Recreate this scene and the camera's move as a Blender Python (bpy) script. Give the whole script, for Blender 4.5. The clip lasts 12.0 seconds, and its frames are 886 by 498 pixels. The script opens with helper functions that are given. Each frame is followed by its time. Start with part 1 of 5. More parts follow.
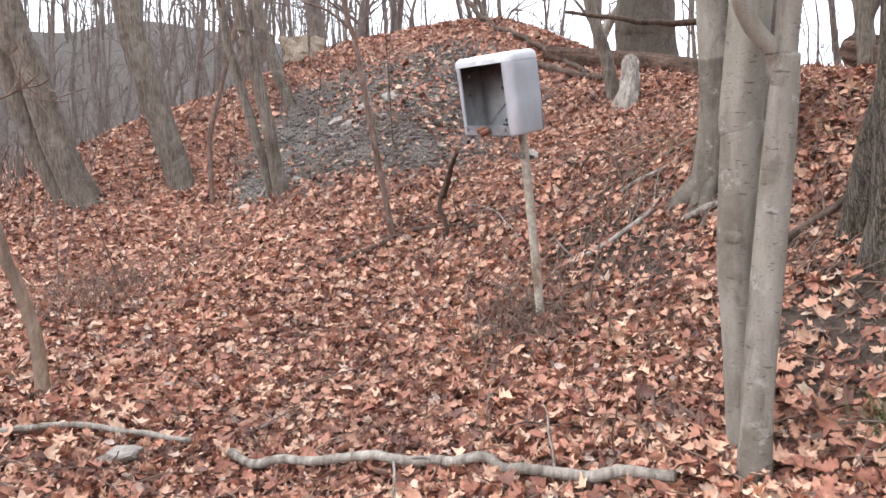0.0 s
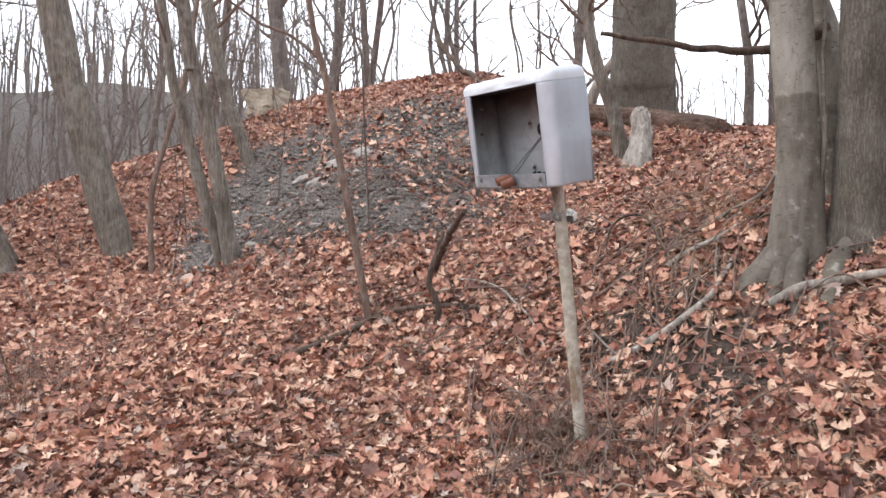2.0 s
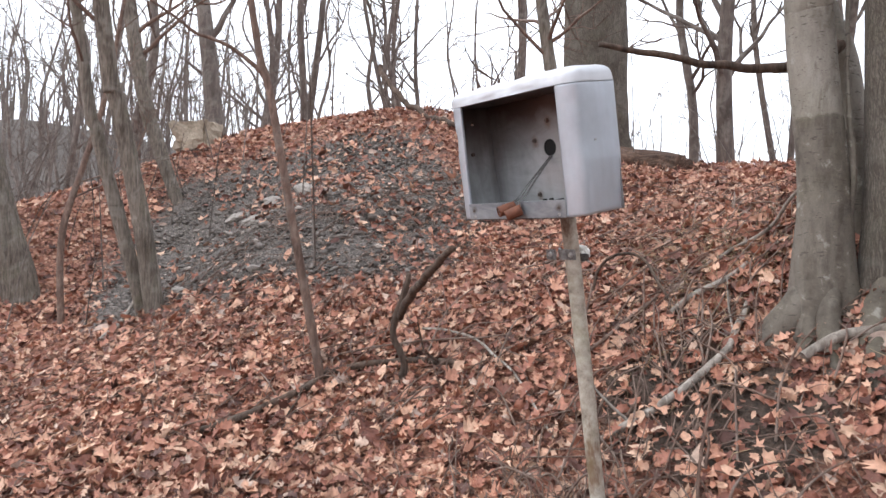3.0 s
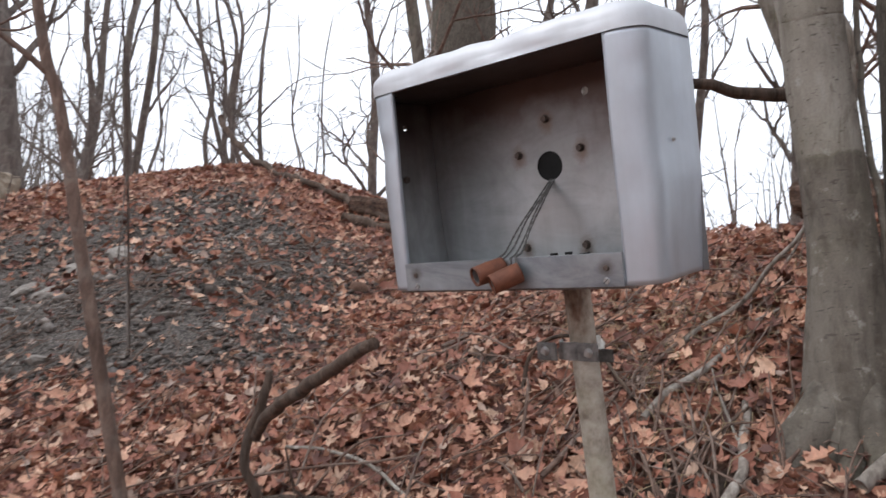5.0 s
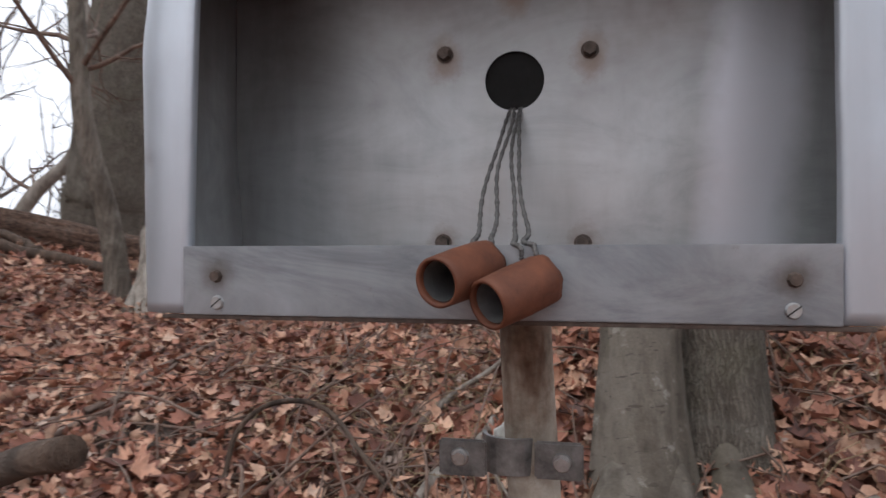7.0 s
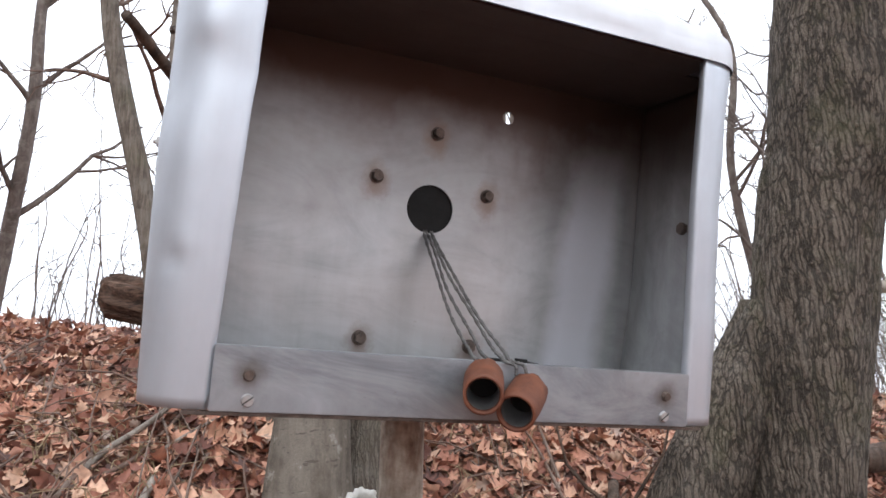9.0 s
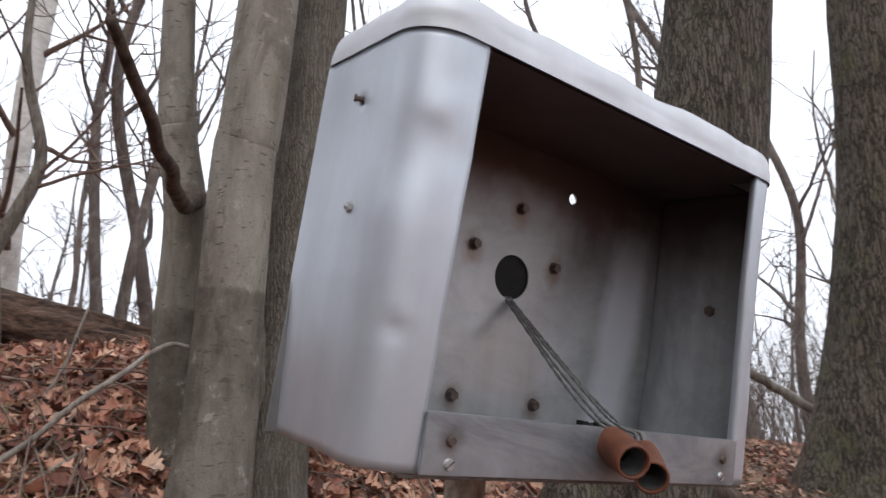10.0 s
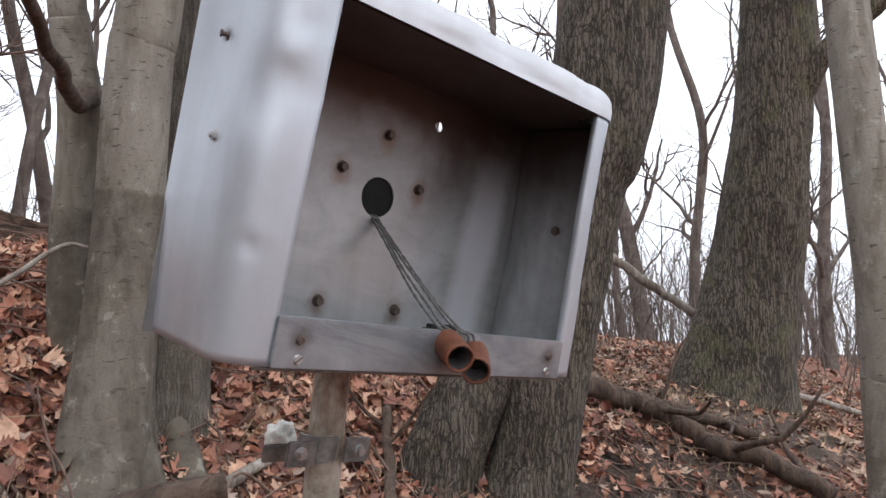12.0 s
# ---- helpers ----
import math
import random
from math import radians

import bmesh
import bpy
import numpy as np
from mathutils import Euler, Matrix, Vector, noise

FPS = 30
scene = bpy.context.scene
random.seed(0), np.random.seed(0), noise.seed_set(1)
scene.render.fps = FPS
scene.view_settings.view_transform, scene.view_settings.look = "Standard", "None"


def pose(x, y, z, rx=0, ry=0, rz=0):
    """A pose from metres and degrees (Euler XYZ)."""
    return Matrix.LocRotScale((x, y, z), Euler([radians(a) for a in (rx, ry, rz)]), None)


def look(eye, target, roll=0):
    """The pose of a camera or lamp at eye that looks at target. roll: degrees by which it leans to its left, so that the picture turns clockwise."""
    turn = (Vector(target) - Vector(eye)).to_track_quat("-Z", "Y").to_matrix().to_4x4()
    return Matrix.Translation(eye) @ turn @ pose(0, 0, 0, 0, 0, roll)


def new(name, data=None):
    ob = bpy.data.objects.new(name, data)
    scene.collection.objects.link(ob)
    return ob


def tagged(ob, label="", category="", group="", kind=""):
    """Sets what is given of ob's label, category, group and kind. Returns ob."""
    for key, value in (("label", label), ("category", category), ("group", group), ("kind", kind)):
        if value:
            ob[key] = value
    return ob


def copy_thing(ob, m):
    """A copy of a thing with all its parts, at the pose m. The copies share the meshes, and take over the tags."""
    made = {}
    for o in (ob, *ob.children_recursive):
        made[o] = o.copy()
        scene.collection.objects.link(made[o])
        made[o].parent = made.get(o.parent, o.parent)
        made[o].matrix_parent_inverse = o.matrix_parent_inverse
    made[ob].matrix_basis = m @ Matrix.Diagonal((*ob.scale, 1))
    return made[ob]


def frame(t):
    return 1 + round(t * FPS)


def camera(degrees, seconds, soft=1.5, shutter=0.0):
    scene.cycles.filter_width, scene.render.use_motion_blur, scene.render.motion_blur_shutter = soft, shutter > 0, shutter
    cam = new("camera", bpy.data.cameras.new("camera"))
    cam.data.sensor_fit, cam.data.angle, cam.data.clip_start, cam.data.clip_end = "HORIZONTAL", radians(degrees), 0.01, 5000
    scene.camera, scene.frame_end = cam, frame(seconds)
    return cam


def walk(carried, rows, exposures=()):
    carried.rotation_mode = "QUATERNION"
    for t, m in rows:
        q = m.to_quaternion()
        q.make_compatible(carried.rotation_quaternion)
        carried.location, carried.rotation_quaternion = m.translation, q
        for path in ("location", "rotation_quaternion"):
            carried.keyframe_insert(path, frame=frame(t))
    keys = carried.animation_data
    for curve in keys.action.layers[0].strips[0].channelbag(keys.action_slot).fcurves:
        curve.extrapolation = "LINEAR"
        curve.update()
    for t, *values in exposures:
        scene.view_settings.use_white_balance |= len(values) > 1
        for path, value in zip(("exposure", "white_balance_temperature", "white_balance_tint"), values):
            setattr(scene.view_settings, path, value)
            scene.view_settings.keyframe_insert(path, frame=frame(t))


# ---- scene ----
cam = camera(63.9, 12.0, 1.5, 0.25)
PATH = [
    (0, (3.495, -2.096, 0.846), (1.733, -1.182, 0.605), 0.1),
    (0.5, (3.208, -2.057, 0.819), (1.468, -1.093, 0.612), 1.2),
    (1, (2.893, -2.034, 0.848), (1.218, -0.953, 0.689), 1.4),
    (1.5, (2.608, -1.882, 0.805), (0.961, -0.758, 0.648), 0.6),
    (2, (2.34, -1.668, 0.83), (0.61, -0.665, 0.774), 0.7),
    (2.5, (2.034, -1.586, 0.812), (0.341, -0.522, 0.799), 0.7),
    (2.7, (1.896, -1.569, 0.817), (0.251, -0.431, 0.853), 0.8),
    (4.3, (1.108, -1.097, 0.841), (-0.5, 0.089, 0.942), -0.0),
    (4.5, (0.969, -1.046, 0.846), (-0.616, 0.169, 0.942), 0.1),
    (5, (0.744, -0.996, 0.907), (-0.573, 0.486, 1.171), -0.7),
    (5.5, (0.568, -0.893, 0.884), (-0.637, 0.675, 1.186), -0.9),
    (6, (0.314, -0.697, 0.912), (-0.696, 0.991, 1.272), -2.5),
    (6.5, (0.225, -0.594, 0.938), (-0.594, 1.189, 1.324), -0.7),
    (7, (0.083, -0.495, 0.948), (-0.342, 1.418, 1.352), -0.1),
    (7.5, (-0.029, -0.447, 0.957), (-0.034, 1.514, 1.351), -0.4),
    (7.7, (-0.069, -0.439, 0.964), (0.087, 1.518, 1.347), -0.5),
    (9.3, (-0.335, -0.618, 0.998), (0.477, 1.131, 1.527), -1.0),
    (9.5, (-0.389, -0.589, 1.005), (0.491, 1.124, 1.545), -0.6),
    (10, (-0.591, -0.508, 1.027), (0.574, 1.02, 1.581), -0.1),
    (10.5, (-0.693, -0.492, 1.077), (0.669, 0.896, 1.545), 0.0),
    (11, (-0.686, -0.518, 1.068), (0.737, 0.831, 1.462), 0.0),
    (11.5, (-0.647, -0.571, 1.048), (0.772, 0.798, 1.381), 0.1),
    (12, (-0.603, -0.637, 1.026), (0.767, 0.792, 1.314), 0.2),
]
EXPOSURES = [(0, 0.64), (1.0, 0.62), (1.5, 0.59), (2.5, 0.38), (4.4, 0.12), (5.0, -0.22), (6.0, -0.76), (7.0, -0.38), (7.4, 0.07), (7.7, 0.22), (9.3, 0.26), (10.0, -0.28), (10.5, -0.48), (11.0, -0.45), (11.5, -0.24), (12, -0.08)]
walk(cam, [(t, look(eye, target, roll)) for t, eye, target, roll in PATH], EXPOSURES)


# ---- light ----
world = bpy.data.worlds.new("overcast_sky")
scene.world = world
world.use_nodes = True
wn = world.node_tree.nodes
wl = world.node_tree.links
sky = wn.new("ShaderNodeTexSky")
sky.sky_type = "NISHITA"
sky.sun_disc = False
sky.sun_elevation = radians(38)
sky.sun_rotation = radians(200)
sky.dust_density = 4.0
cloud = wn.new("ShaderNodeMix")
cloud.data_type = "RGBA"
cloud.inputs[0].default_value = 0.90
wl.new(sky.outputs[0], cloud.inputs[6])
cloud.inputs[7].default_value = (16.2, 17.0, 18.6, 1)
wn["Background"].inputs[1].default_value = 0.11
wl.new(cloud.outputs[2], wn["Background"].inputs[0])

sun_data = bpy.data.lights.new("sun", "SUN")
sun_data.energy, sun_data.angle, sun_data.color = 1.0, radians(40), (1.0, 0.97, 0.93)
sun = new("sun", sun_data)
sun.matrix_world = look((0, 0, 20), (9, 12, 0))


# ---- materials ----
def mat(name, rough=0.8, metal=0.0):
    m = bpy.data.materials.new(name)
    m.use_nodes = True
    n, l = m.node_tree.nodes, m.node_tree.links
    b = n["Principled BSDF"]
    b.inputs["Roughness"].default_value = rough
    b.inputs["Metallic"].default_value = metal
    return m, n, l, b


def ramp(n, l, src, stops):
    r = n.new("ShaderNodeValToRGB")
    e = r.color_ramp.elements
    e[0].position, e[0].color = stops[0][0], (*stops[0][1], 1)
    e[1].position, e[1].color = stops[-1][0], (*stops[-1][1], 1)
    for p, c in stops[1:-1]:
        k = e.new(p)
        k.color = (*c, 1)
    l.new(src, r.inputs[0])
    return r.outputs[0]


def coords(n, l, scale=(1, 1, 1), kind="Object"):
    t = n.new("ShaderNodeTexCoord")
    mp = n.new("ShaderNodeMapping")
    mp.inputs["Scale"].default_value = scale
    l.new(t.outputs[kind], mp.inputs[0])
    return mp.outputs[0]


def noise_tex(n, l, vec, scale, detail=6.0, rough=0.6, dist=0.0):
    t = n.new("ShaderNodeTexNoise")
    t.inputs["Scale"].default_value = scale
    t.inputs["Detail"].default_value = detail
    t.inputs["Roughness"].default_value = rough
    t.inputs["Distortion"].default_value = dist
    l.new(vec, t.inputs["Vector"])
    return t.outputs["Fac"]


def mix(n, l, fac, a, b, mode="MIX"):
    m = n.new("ShaderNodeMix")
    m.data_type, m.blend_type = "RGBA", mode
    for sock, v in ((m.inputs[0], fac), (m.inputs[6], a), (m.inputs[7], b)):
        if hasattr(v, "is_linked"):
            l.new(v, sock)
        elif isinstance(v, tuple):
            sock.default_value = (*v, 1)
        else:
            sock.default_value = v
    return m.outputs[2]


def calc(n, l, op, a, b=0.5, clamp=False):
    m = n.new("ShaderNodeMath")
    m.operation, m.use_clamp = op, clamp
    for sock, v in ((m.inputs[0], a), (m.inputs[1], b)):
        if hasattr(v, "is_linked"):
            l.new(v, sock)
        else:
            sock.default_value = v
    return m.outputs[0]


def bump(n, l, b, height, strength, distance):
    k = n.new("ShaderNodeBump")
    k.inputs["Strength"].default_value = strength
    k.inputs["Distance"].default_value = distance
    l.new(height, k.inputs["Height"])
    l.new(k.outputs[0], b.inputs["Normal"])


LEAF_STOPS = [(0.0, (0.080, 0.038, 0.031)), (0.12, (0.175, 0.074, 0.056)), (0.26, (0.30, 0.126, 0.087)),
              (0.44, (0.41, 0.185, 0.125)), (0.60, (0.51, 0.268, 0.184)), (0.77, (0.60, 0.362, 0.256)),
              (0.93, (0.69, 0.482, 0.355)), (1.0, (0.42, 0.34, 0.30))]


OLD_STOPS = [(0.0, (0.07, 0.046, 0.036)), (0.3, (0.17, 0.110, 0.080)), (0.6, (0.28, 0.195, 0.142)), (0.85, (0.39, 0.29, 0.215)), (1.0, (0.50, 0.40, 0.31))]


def leaf_material(name, single, stops=LEAF_STOPS):
    m, n, l, b = mat(name, 0.62)
    if single:
        rnd = n.new("ShaderNodeObjectInfo").outputs["Random"]
    else:
        rnd = n.new("ShaderNodeNewGeometry").outputs["Random Per Island"]
    c = ramp(n, l, rnd, stops)
    v = coords(n, l, kind="Object")
    f = noise_tex(n, l, v, 45.0, 4.0, 0.6)
    c = mix(n, l, 0.55, c, ramp(n, l, f, [(0.3, (0.45, 0.42, 0.42)), (0.7, (1.25, 1.2, 1.15))]), "MULTIPLY")
    big = noise_tex(n, l, v, 1.6, 4.0)
    c = mix(n, l, 0.8, c, ramp(n, l, big, [(0.3, (0.65, 0.62, 0.62)), (0.7, (1.2, 1.15, 1.1))]), "MULTIPLY")
    l.new(c, b.inputs["Base Color"])
    bump(n, l, b, noise_tex(n, l, v, 160.0, 3.0), 0.4, 0.004)
    return m


M_LEAF = leaf_material("dead_leaf", False)
M_LEAF_OLD = leaf_material("bleached_leaf", False, OLD_STOPS)
M_LEAF_ONE = leaf_material("dead_leaf_single", True)


MAT_STOPS = [(0.0, (0.085, 0.038, 0.030)), (0.25, (0.185, 0.080, 0.057)), (0.5, (0.30, 0.134, 0.092)), (0.75, (0.40, 0.196, 0.133)), (1.0, (0.52, 0.30, 0.21))]


# bare earth between the leaves: x, y and half widths
EARTH = ((1.65, 0.78, 0.62, 0.42), (0.0, 1.02, 0.55, 0.32), (2.55, 1.22, 0.85, 0.42), (-1.45, 1.75, 0.40, 0.25), (4.2, 1.5, 0.8, 0.8))


def ground_material():
    m, n, l, b = mat("forest_soil", 0.95)
    v = coords(n, l)
    fine = noise_tex(n, l, v, 60.0, 8.0, 0.7)
    mid = noise_tex(n, l, v, 9.0, 5.0, 0.65)
    big = noise_tex(n, l, v, 0.9, 4.0)
    # matted old leaves: overlapping scraps, each with a tone of its own
    wob = n.new("ShaderNodeTexNoise")
    wob.inputs["Scale"].default_value = 22.0
    l.new(v, wob.inputs["Vector"])
    move = n.new("ShaderNodeVectorMath")
    move.operation = "MULTIPLY_ADD"
    l.new(wob.outputs["Color"], move.inputs[0])
    move.inputs[1].default_value = (0.045, 0.045, 0.045)
    l.new(v, move.inputs[2])
    scraps = []
    for size in (24.0, 47.0):
        cell = n.new("ShaderNodeTexVoronoi")
        cell.inputs["Scale"].default_value = size
        l.new(move.outputs[0], cell.inputs["Vector"])
        tone = n.new("ShaderNodeSeparateColor")
        l.new(cell.outputs["Color"], tone.inputs[0])
        scraps.append((ramp(n, l, tone.outputs[0], MAT_STOPS), cell.outputs["Distance"]))
    soil = mix(n, l, ramp(n, l, mid, [(0.44, (0, 0, 0)), (0.54, (1, 1, 1))]), scraps[0][0], scraps[1][0])
    soil = mix(n, l, 0.75, soil, ramp(n, l, fine, [(0.3, (0.42, 0.40, 0.40)), (0.68, (1.3, 1.25, 1.2))]), "MULTIPLY")
    grey = ramp(n, l, fine, [(0.38, (0.036, 0.030, 0.026)), (0.5, (0.122, 0.104, 0.092)), (0.63, (0.29, 0.252, 0.226))])
    sep = n.new("ShaderNodeSeparateXYZ")
    l.new(v, sep.inputs[0])
    dx = calc(n, l, "DIVIDE", calc(n, l, "ADD", sep.outputs[0], 5.2), 2.5)
    dy = calc(n, l, "DIVIDE", calc(n, l, "SUBTRACT", sep.outputs[1], 1.45), 1.8)
    rr = calc(n, l, "ADD", calc(n, l, "MULTIPLY", dx, dx), calc(n, l, "MULTIPLY", dy, dy))
    rr = calc(n, l, "ADD", rr, calc(n, l, "MULTIPLY", calc(n, l, "SUBTRACT", mid, 0.5), 1.6))
    rr = calc(n, l, "ADD", rr, calc(n, l, "MULTIPLY", calc(n, l, "SUBTRACT", big, 0.5), 1.2))
    k = n.new("ShaderNodeMapRange")
    k.inputs[1].default_value, k.inputs[2].default_value = 0.9, 1.25
    k.inputs[3].default_value, k.inputs[4].default_value = 1.0, 0.0
    l.new(rr, k.inputs[0])
    c = mix(n, l, k.outputs[0], soil, grey)
    for ex, ey, ew, eh in EARTH:
        px = calc(n, l, "DIVIDE", calc(n, l, "SUBTRACT", sep.outputs[0], ex), ew)
        py = calc(n, l, "DIVIDE", calc(n, l, "SUBTRACT", sep.outputs[1], ey), eh)
        pr = calc(n, l, "ADD", calc(n, l, "MULTIPLY", px, px), calc(n, l, "MULTIPLY", py, py))
        pr = calc(n, l, "ADD", pr, calc(n, l, "MULTIPLY", calc(n, l, "SUBTRACT", mid, 0.5), 2.2))
        c = mix(n, l, ramp(n, l, calc(n, l, "MULTIPLY", pr, 0.5), [(0.35, (0.92,) * 3), (0.62, (0, 0, 0))]), c, ramp(n, l, fine, [(0.3, (0.028, 0.021, 0.017)), (0.7, (0.125, 0.096, 0.076))]))
    hill = calc(n, l, "MULTIPLY", calc(n, l, "SUBTRACT", calc(n, l, "MULTIPLY", sep.outputs[0], -1.0), 22.0), 0.05, True)
    c = mix(n, l, hill, c, ramp(n, l, mid, [(0.3, (0.050, 0.041, 0.036)), (0.7, (0.125, 0.105, 0.092))]))
    l.new(c, b.inputs["Base Color"])
    bump(n, l, b, calc(n, l, "ADD", fine, calc(n, l, "MULTIPLY", scraps[0][1], -0.5)), 0.9, 0.03)
    return m


def bark_material(name, stops, ridge, blotch, moss=0.0, stretch=0.22, rough=0.9, strength=0.8, plates=0.0, cells=0.0):
    """ridge: scale of the vertical furrows; blotch: how strongly pale lichen patches show."""
    m, n, l, b = mat(name, rough)
    v = coords(n, l, stretch if isinstance(stretch, tuple) else (1, 1, stretch))
    w = coords(n, l)
    fur = noise_tex(n, l, v, ridge, 6.0, 0.62, 0.8)
    grain = noise_tex(n, l, w, 120.0, 4.0, 0.7)
    if plates:
        fine = noise_tex(n, l, v, plates, 5.0, 0.65, 0.35)
        fur = calc(n, l, "ADD", calc(n, l, "MULTIPLY", fur, 0.45), calc(n, l, "MULTIPLY", fine, 0.55))
    if cells:
        # interlaced ridges between dark furrows, broken by finer cross cracks
        wob = n.new("ShaderNodeTexNoise")
        wob.inputs["Scale"].default_value = 9.0
        wob.inputs["Detail"].default_value = 4.0
        l.new(w, wob.inputs["Vector"])
        plate = None
        for size, squeeze, share in ((cells, 0.085, 0.66), (cells * 1.9, 0.24, 0.34)):
            move = n.new("ShaderNodeVectorMath")
            move.operation = "MULTIPLY_ADD"
            l.new(wob.outputs["Color"], move.inputs[0])
            move.inputs[1].default_value = (0.045, 0.045, 0.03)
            l.new(coords(n, l, (1, 1, squeeze)), move.inputs[2])
            cell = n.new("ShaderNodeTexVoronoi")
            cell.feature = "DISTANCE_TO_EDGE"
            cell.inputs["Scale"].default_value = size
            l.new(move.outputs[0], cell.inputs["Vector"])
            gap = n.new("ShaderNodeMapRange")
            gap.interpolation_type = "SMOOTHSTEP"
            gap.inputs[1].default_value, gap.inputs[2].default_value = 0.0, 0.24
            l.new(cell.outputs["Distance"], gap.inputs[0])
            term = calc(n, l, "MULTIPLY", gap.outputs[0], share)
            plate = term if plate is None else calc(n, l, "ADD", plate, term)
        fur = calc(n, l, "ADD", calc(n, l, "MULTIPLY", plate, 0.34), calc(n, l, "ADD", calc(n, l, "MULTIPLY", fur, 0.5), 0.04))
    c = ramp(n, l, fur, stops)
    c = mix(n, l, 0.4, c, ramp(n, l, grain, [(0.3, (0.55, 0.55, 0.55)), (0.7, (1.25, 1.25, 1.25))]), "MULTIPLY")
    pat = noise_tex(n, l, w, 6.0, 4.0, 0.65, 0.6)
    c = mix(n, l, ramp(n, l, pat, [(0.50, (0, 0, 0)), (0.62, (blotch,) * 3)]), c, (0.42, 0.40, 0.36))
    dark = noise_tex(n, l, coords(n, l, (1, 1, 0.45)), 3.2, 5.0, 0.7)
    c = mix(n, l, 0.75, c, ramp(n, l, dark, [(0.33, (0.42, 0.39, 0.36)), (0.5, (1, 1, 1))]), "MULTIPLY")
    if moss:
        mo = noise_tex(n, l, w, 4.0, 5.0, 0.7)
        c = mix(n, l, ramp(n, l, mo, [(0.52, (0, 0, 0)), (0.68, (moss,) * 3)]), c, (0.11, 0.12, 0.045))
    l.new(c, b.inputs["Base Color"])
    bump(n, l, b, calc(n, l, "ADD", fur, calc(n, l, "MULTIPLY", grain, 0.3)), strength, 0.02)
    return m


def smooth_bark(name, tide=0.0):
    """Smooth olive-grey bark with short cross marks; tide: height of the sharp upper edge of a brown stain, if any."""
    m, n, l, b = mat(name, 0.8)
    w = coords(n, l)
    grain = noise_tex(n, l, w, 150.0, 5.0, 0.75)
    run = noise_tex(n, l, coords(n, l, (1, 1, 0.30)), 9.0, 8.0, 0.68)
    pat = noise_tex(n, l, w, 13.0, 6.0, 0.7)
    c = ramp(n, l, run, [(0.34, (0.152, 0.130, 0.104)), (0.46, (0.222, 0.197, 0.166)), (0.57, (0.270, 0.243, 0.208)), (0.70, (0.335, 0.308, 0.270))])
    age = noise_tex(n, l, coords(n, l, (1, 1, 0.30)), 6.0, 8.0, 0.65, 0.5)
    c = mix(n, l, ramp(n, l, age, [(0.51, (0, 0, 0)), (0.56, (0.72,) * 3)]), c, ramp(n, l, pat, [(0.38, (0.10, 0.082, 0.062)), (0.62, (0.18, 0.155, 0.125))]))
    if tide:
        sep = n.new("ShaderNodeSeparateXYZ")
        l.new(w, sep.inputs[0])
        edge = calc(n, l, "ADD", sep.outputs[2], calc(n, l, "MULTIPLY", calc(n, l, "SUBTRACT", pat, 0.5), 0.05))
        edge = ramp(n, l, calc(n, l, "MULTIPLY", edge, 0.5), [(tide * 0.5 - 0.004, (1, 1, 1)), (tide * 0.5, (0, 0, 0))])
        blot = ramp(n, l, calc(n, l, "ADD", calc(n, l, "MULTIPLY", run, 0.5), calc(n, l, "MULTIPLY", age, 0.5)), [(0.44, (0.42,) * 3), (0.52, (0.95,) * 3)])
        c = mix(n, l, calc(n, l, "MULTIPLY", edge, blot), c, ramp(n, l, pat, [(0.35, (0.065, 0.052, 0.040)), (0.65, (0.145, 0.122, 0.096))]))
    c = mix(n, l, ramp(n, l, pat, [(0.60, (0, 0, 0)), (0.66, (0.5,) * 3)]), c, (0.40, 0.39, 0.355))
    for scale, low, tone in ((22.0, 0.645, (0.070, 0.058, 0.046)), (46.0, 0.67, (0.10, 0.086, 0.070))):
        marks = noise_tex(n, l, coords(n, l, (1, 1, 4.0)), scale, 2.5, 0.55)
        c = mix(n, l, ramp(n, l, marks, [(low, (0, 0, 0)), (low + 0.025, (0.8,) * 3)]), c, tone)
    c = mix(n, l, 0.4, c, ramp(n, l, grain, [(0.3, (0.6, 0.6, 0.6)), (0.7, (1.3, 1.3, 1.3))]), "MULTIPLY")
    green = noise_tex(n, l, w, 3.0, 4.0, 0.6)
    c = mix(n, l, ramp(n, l, green, [(0.52, (0, 0, 0)), (0.68, (0.24,) * 3)]), c, (0.15, 0.145, 0.085))
    l.new(c, b.inputs["Base Color"])
    bump(n, l, b, calc(n, l, "ADD", pat, calc(n, l, "MULTIPLY", grain, 0.6)), 0.45, 0.010)
    return m


M_SOIL = ground_material()
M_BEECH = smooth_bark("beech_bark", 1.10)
M_MAPLE = smooth_bark("young_maple_bark")
M_OAK = bark_material("oak_bark", [(0.36, (0.036, 0.029, 0.022)), (0.46, (0.100, 0.081, 0.063)), (0.56, (0.155, 0.128, 0.102)), (0.70, (0.22, 0.187, 0.153))], 34.0, 0.08, 0.22, 0.14, 0.95, 1.0, 80.0, 66.0)
M_OAK_MOSSY = bark_material("mossy_oak_bark", [(0.36, (0.032, 0.025, 0.019)), (0.46, (0.085, 0.068, 0.051)), (0.56, (0.135, 0.111, 0.086)), (0.70, (0.20, 0.170, 0.134))], 26.0, 0.05, 0.42, 0.14, 0.95, 1.0, 60.0, 46.0)
M_GREY = bark_material("grey_bark", [(0.38, (0.075, 0.058, 0.045)), (0.5, (0.16, 0.132, 0.107)), (0.64, (0.27, 0.23, 0.192))], 30.0, 0.20, 0.22, 0.10, 0.9, 0.8, 75.0)
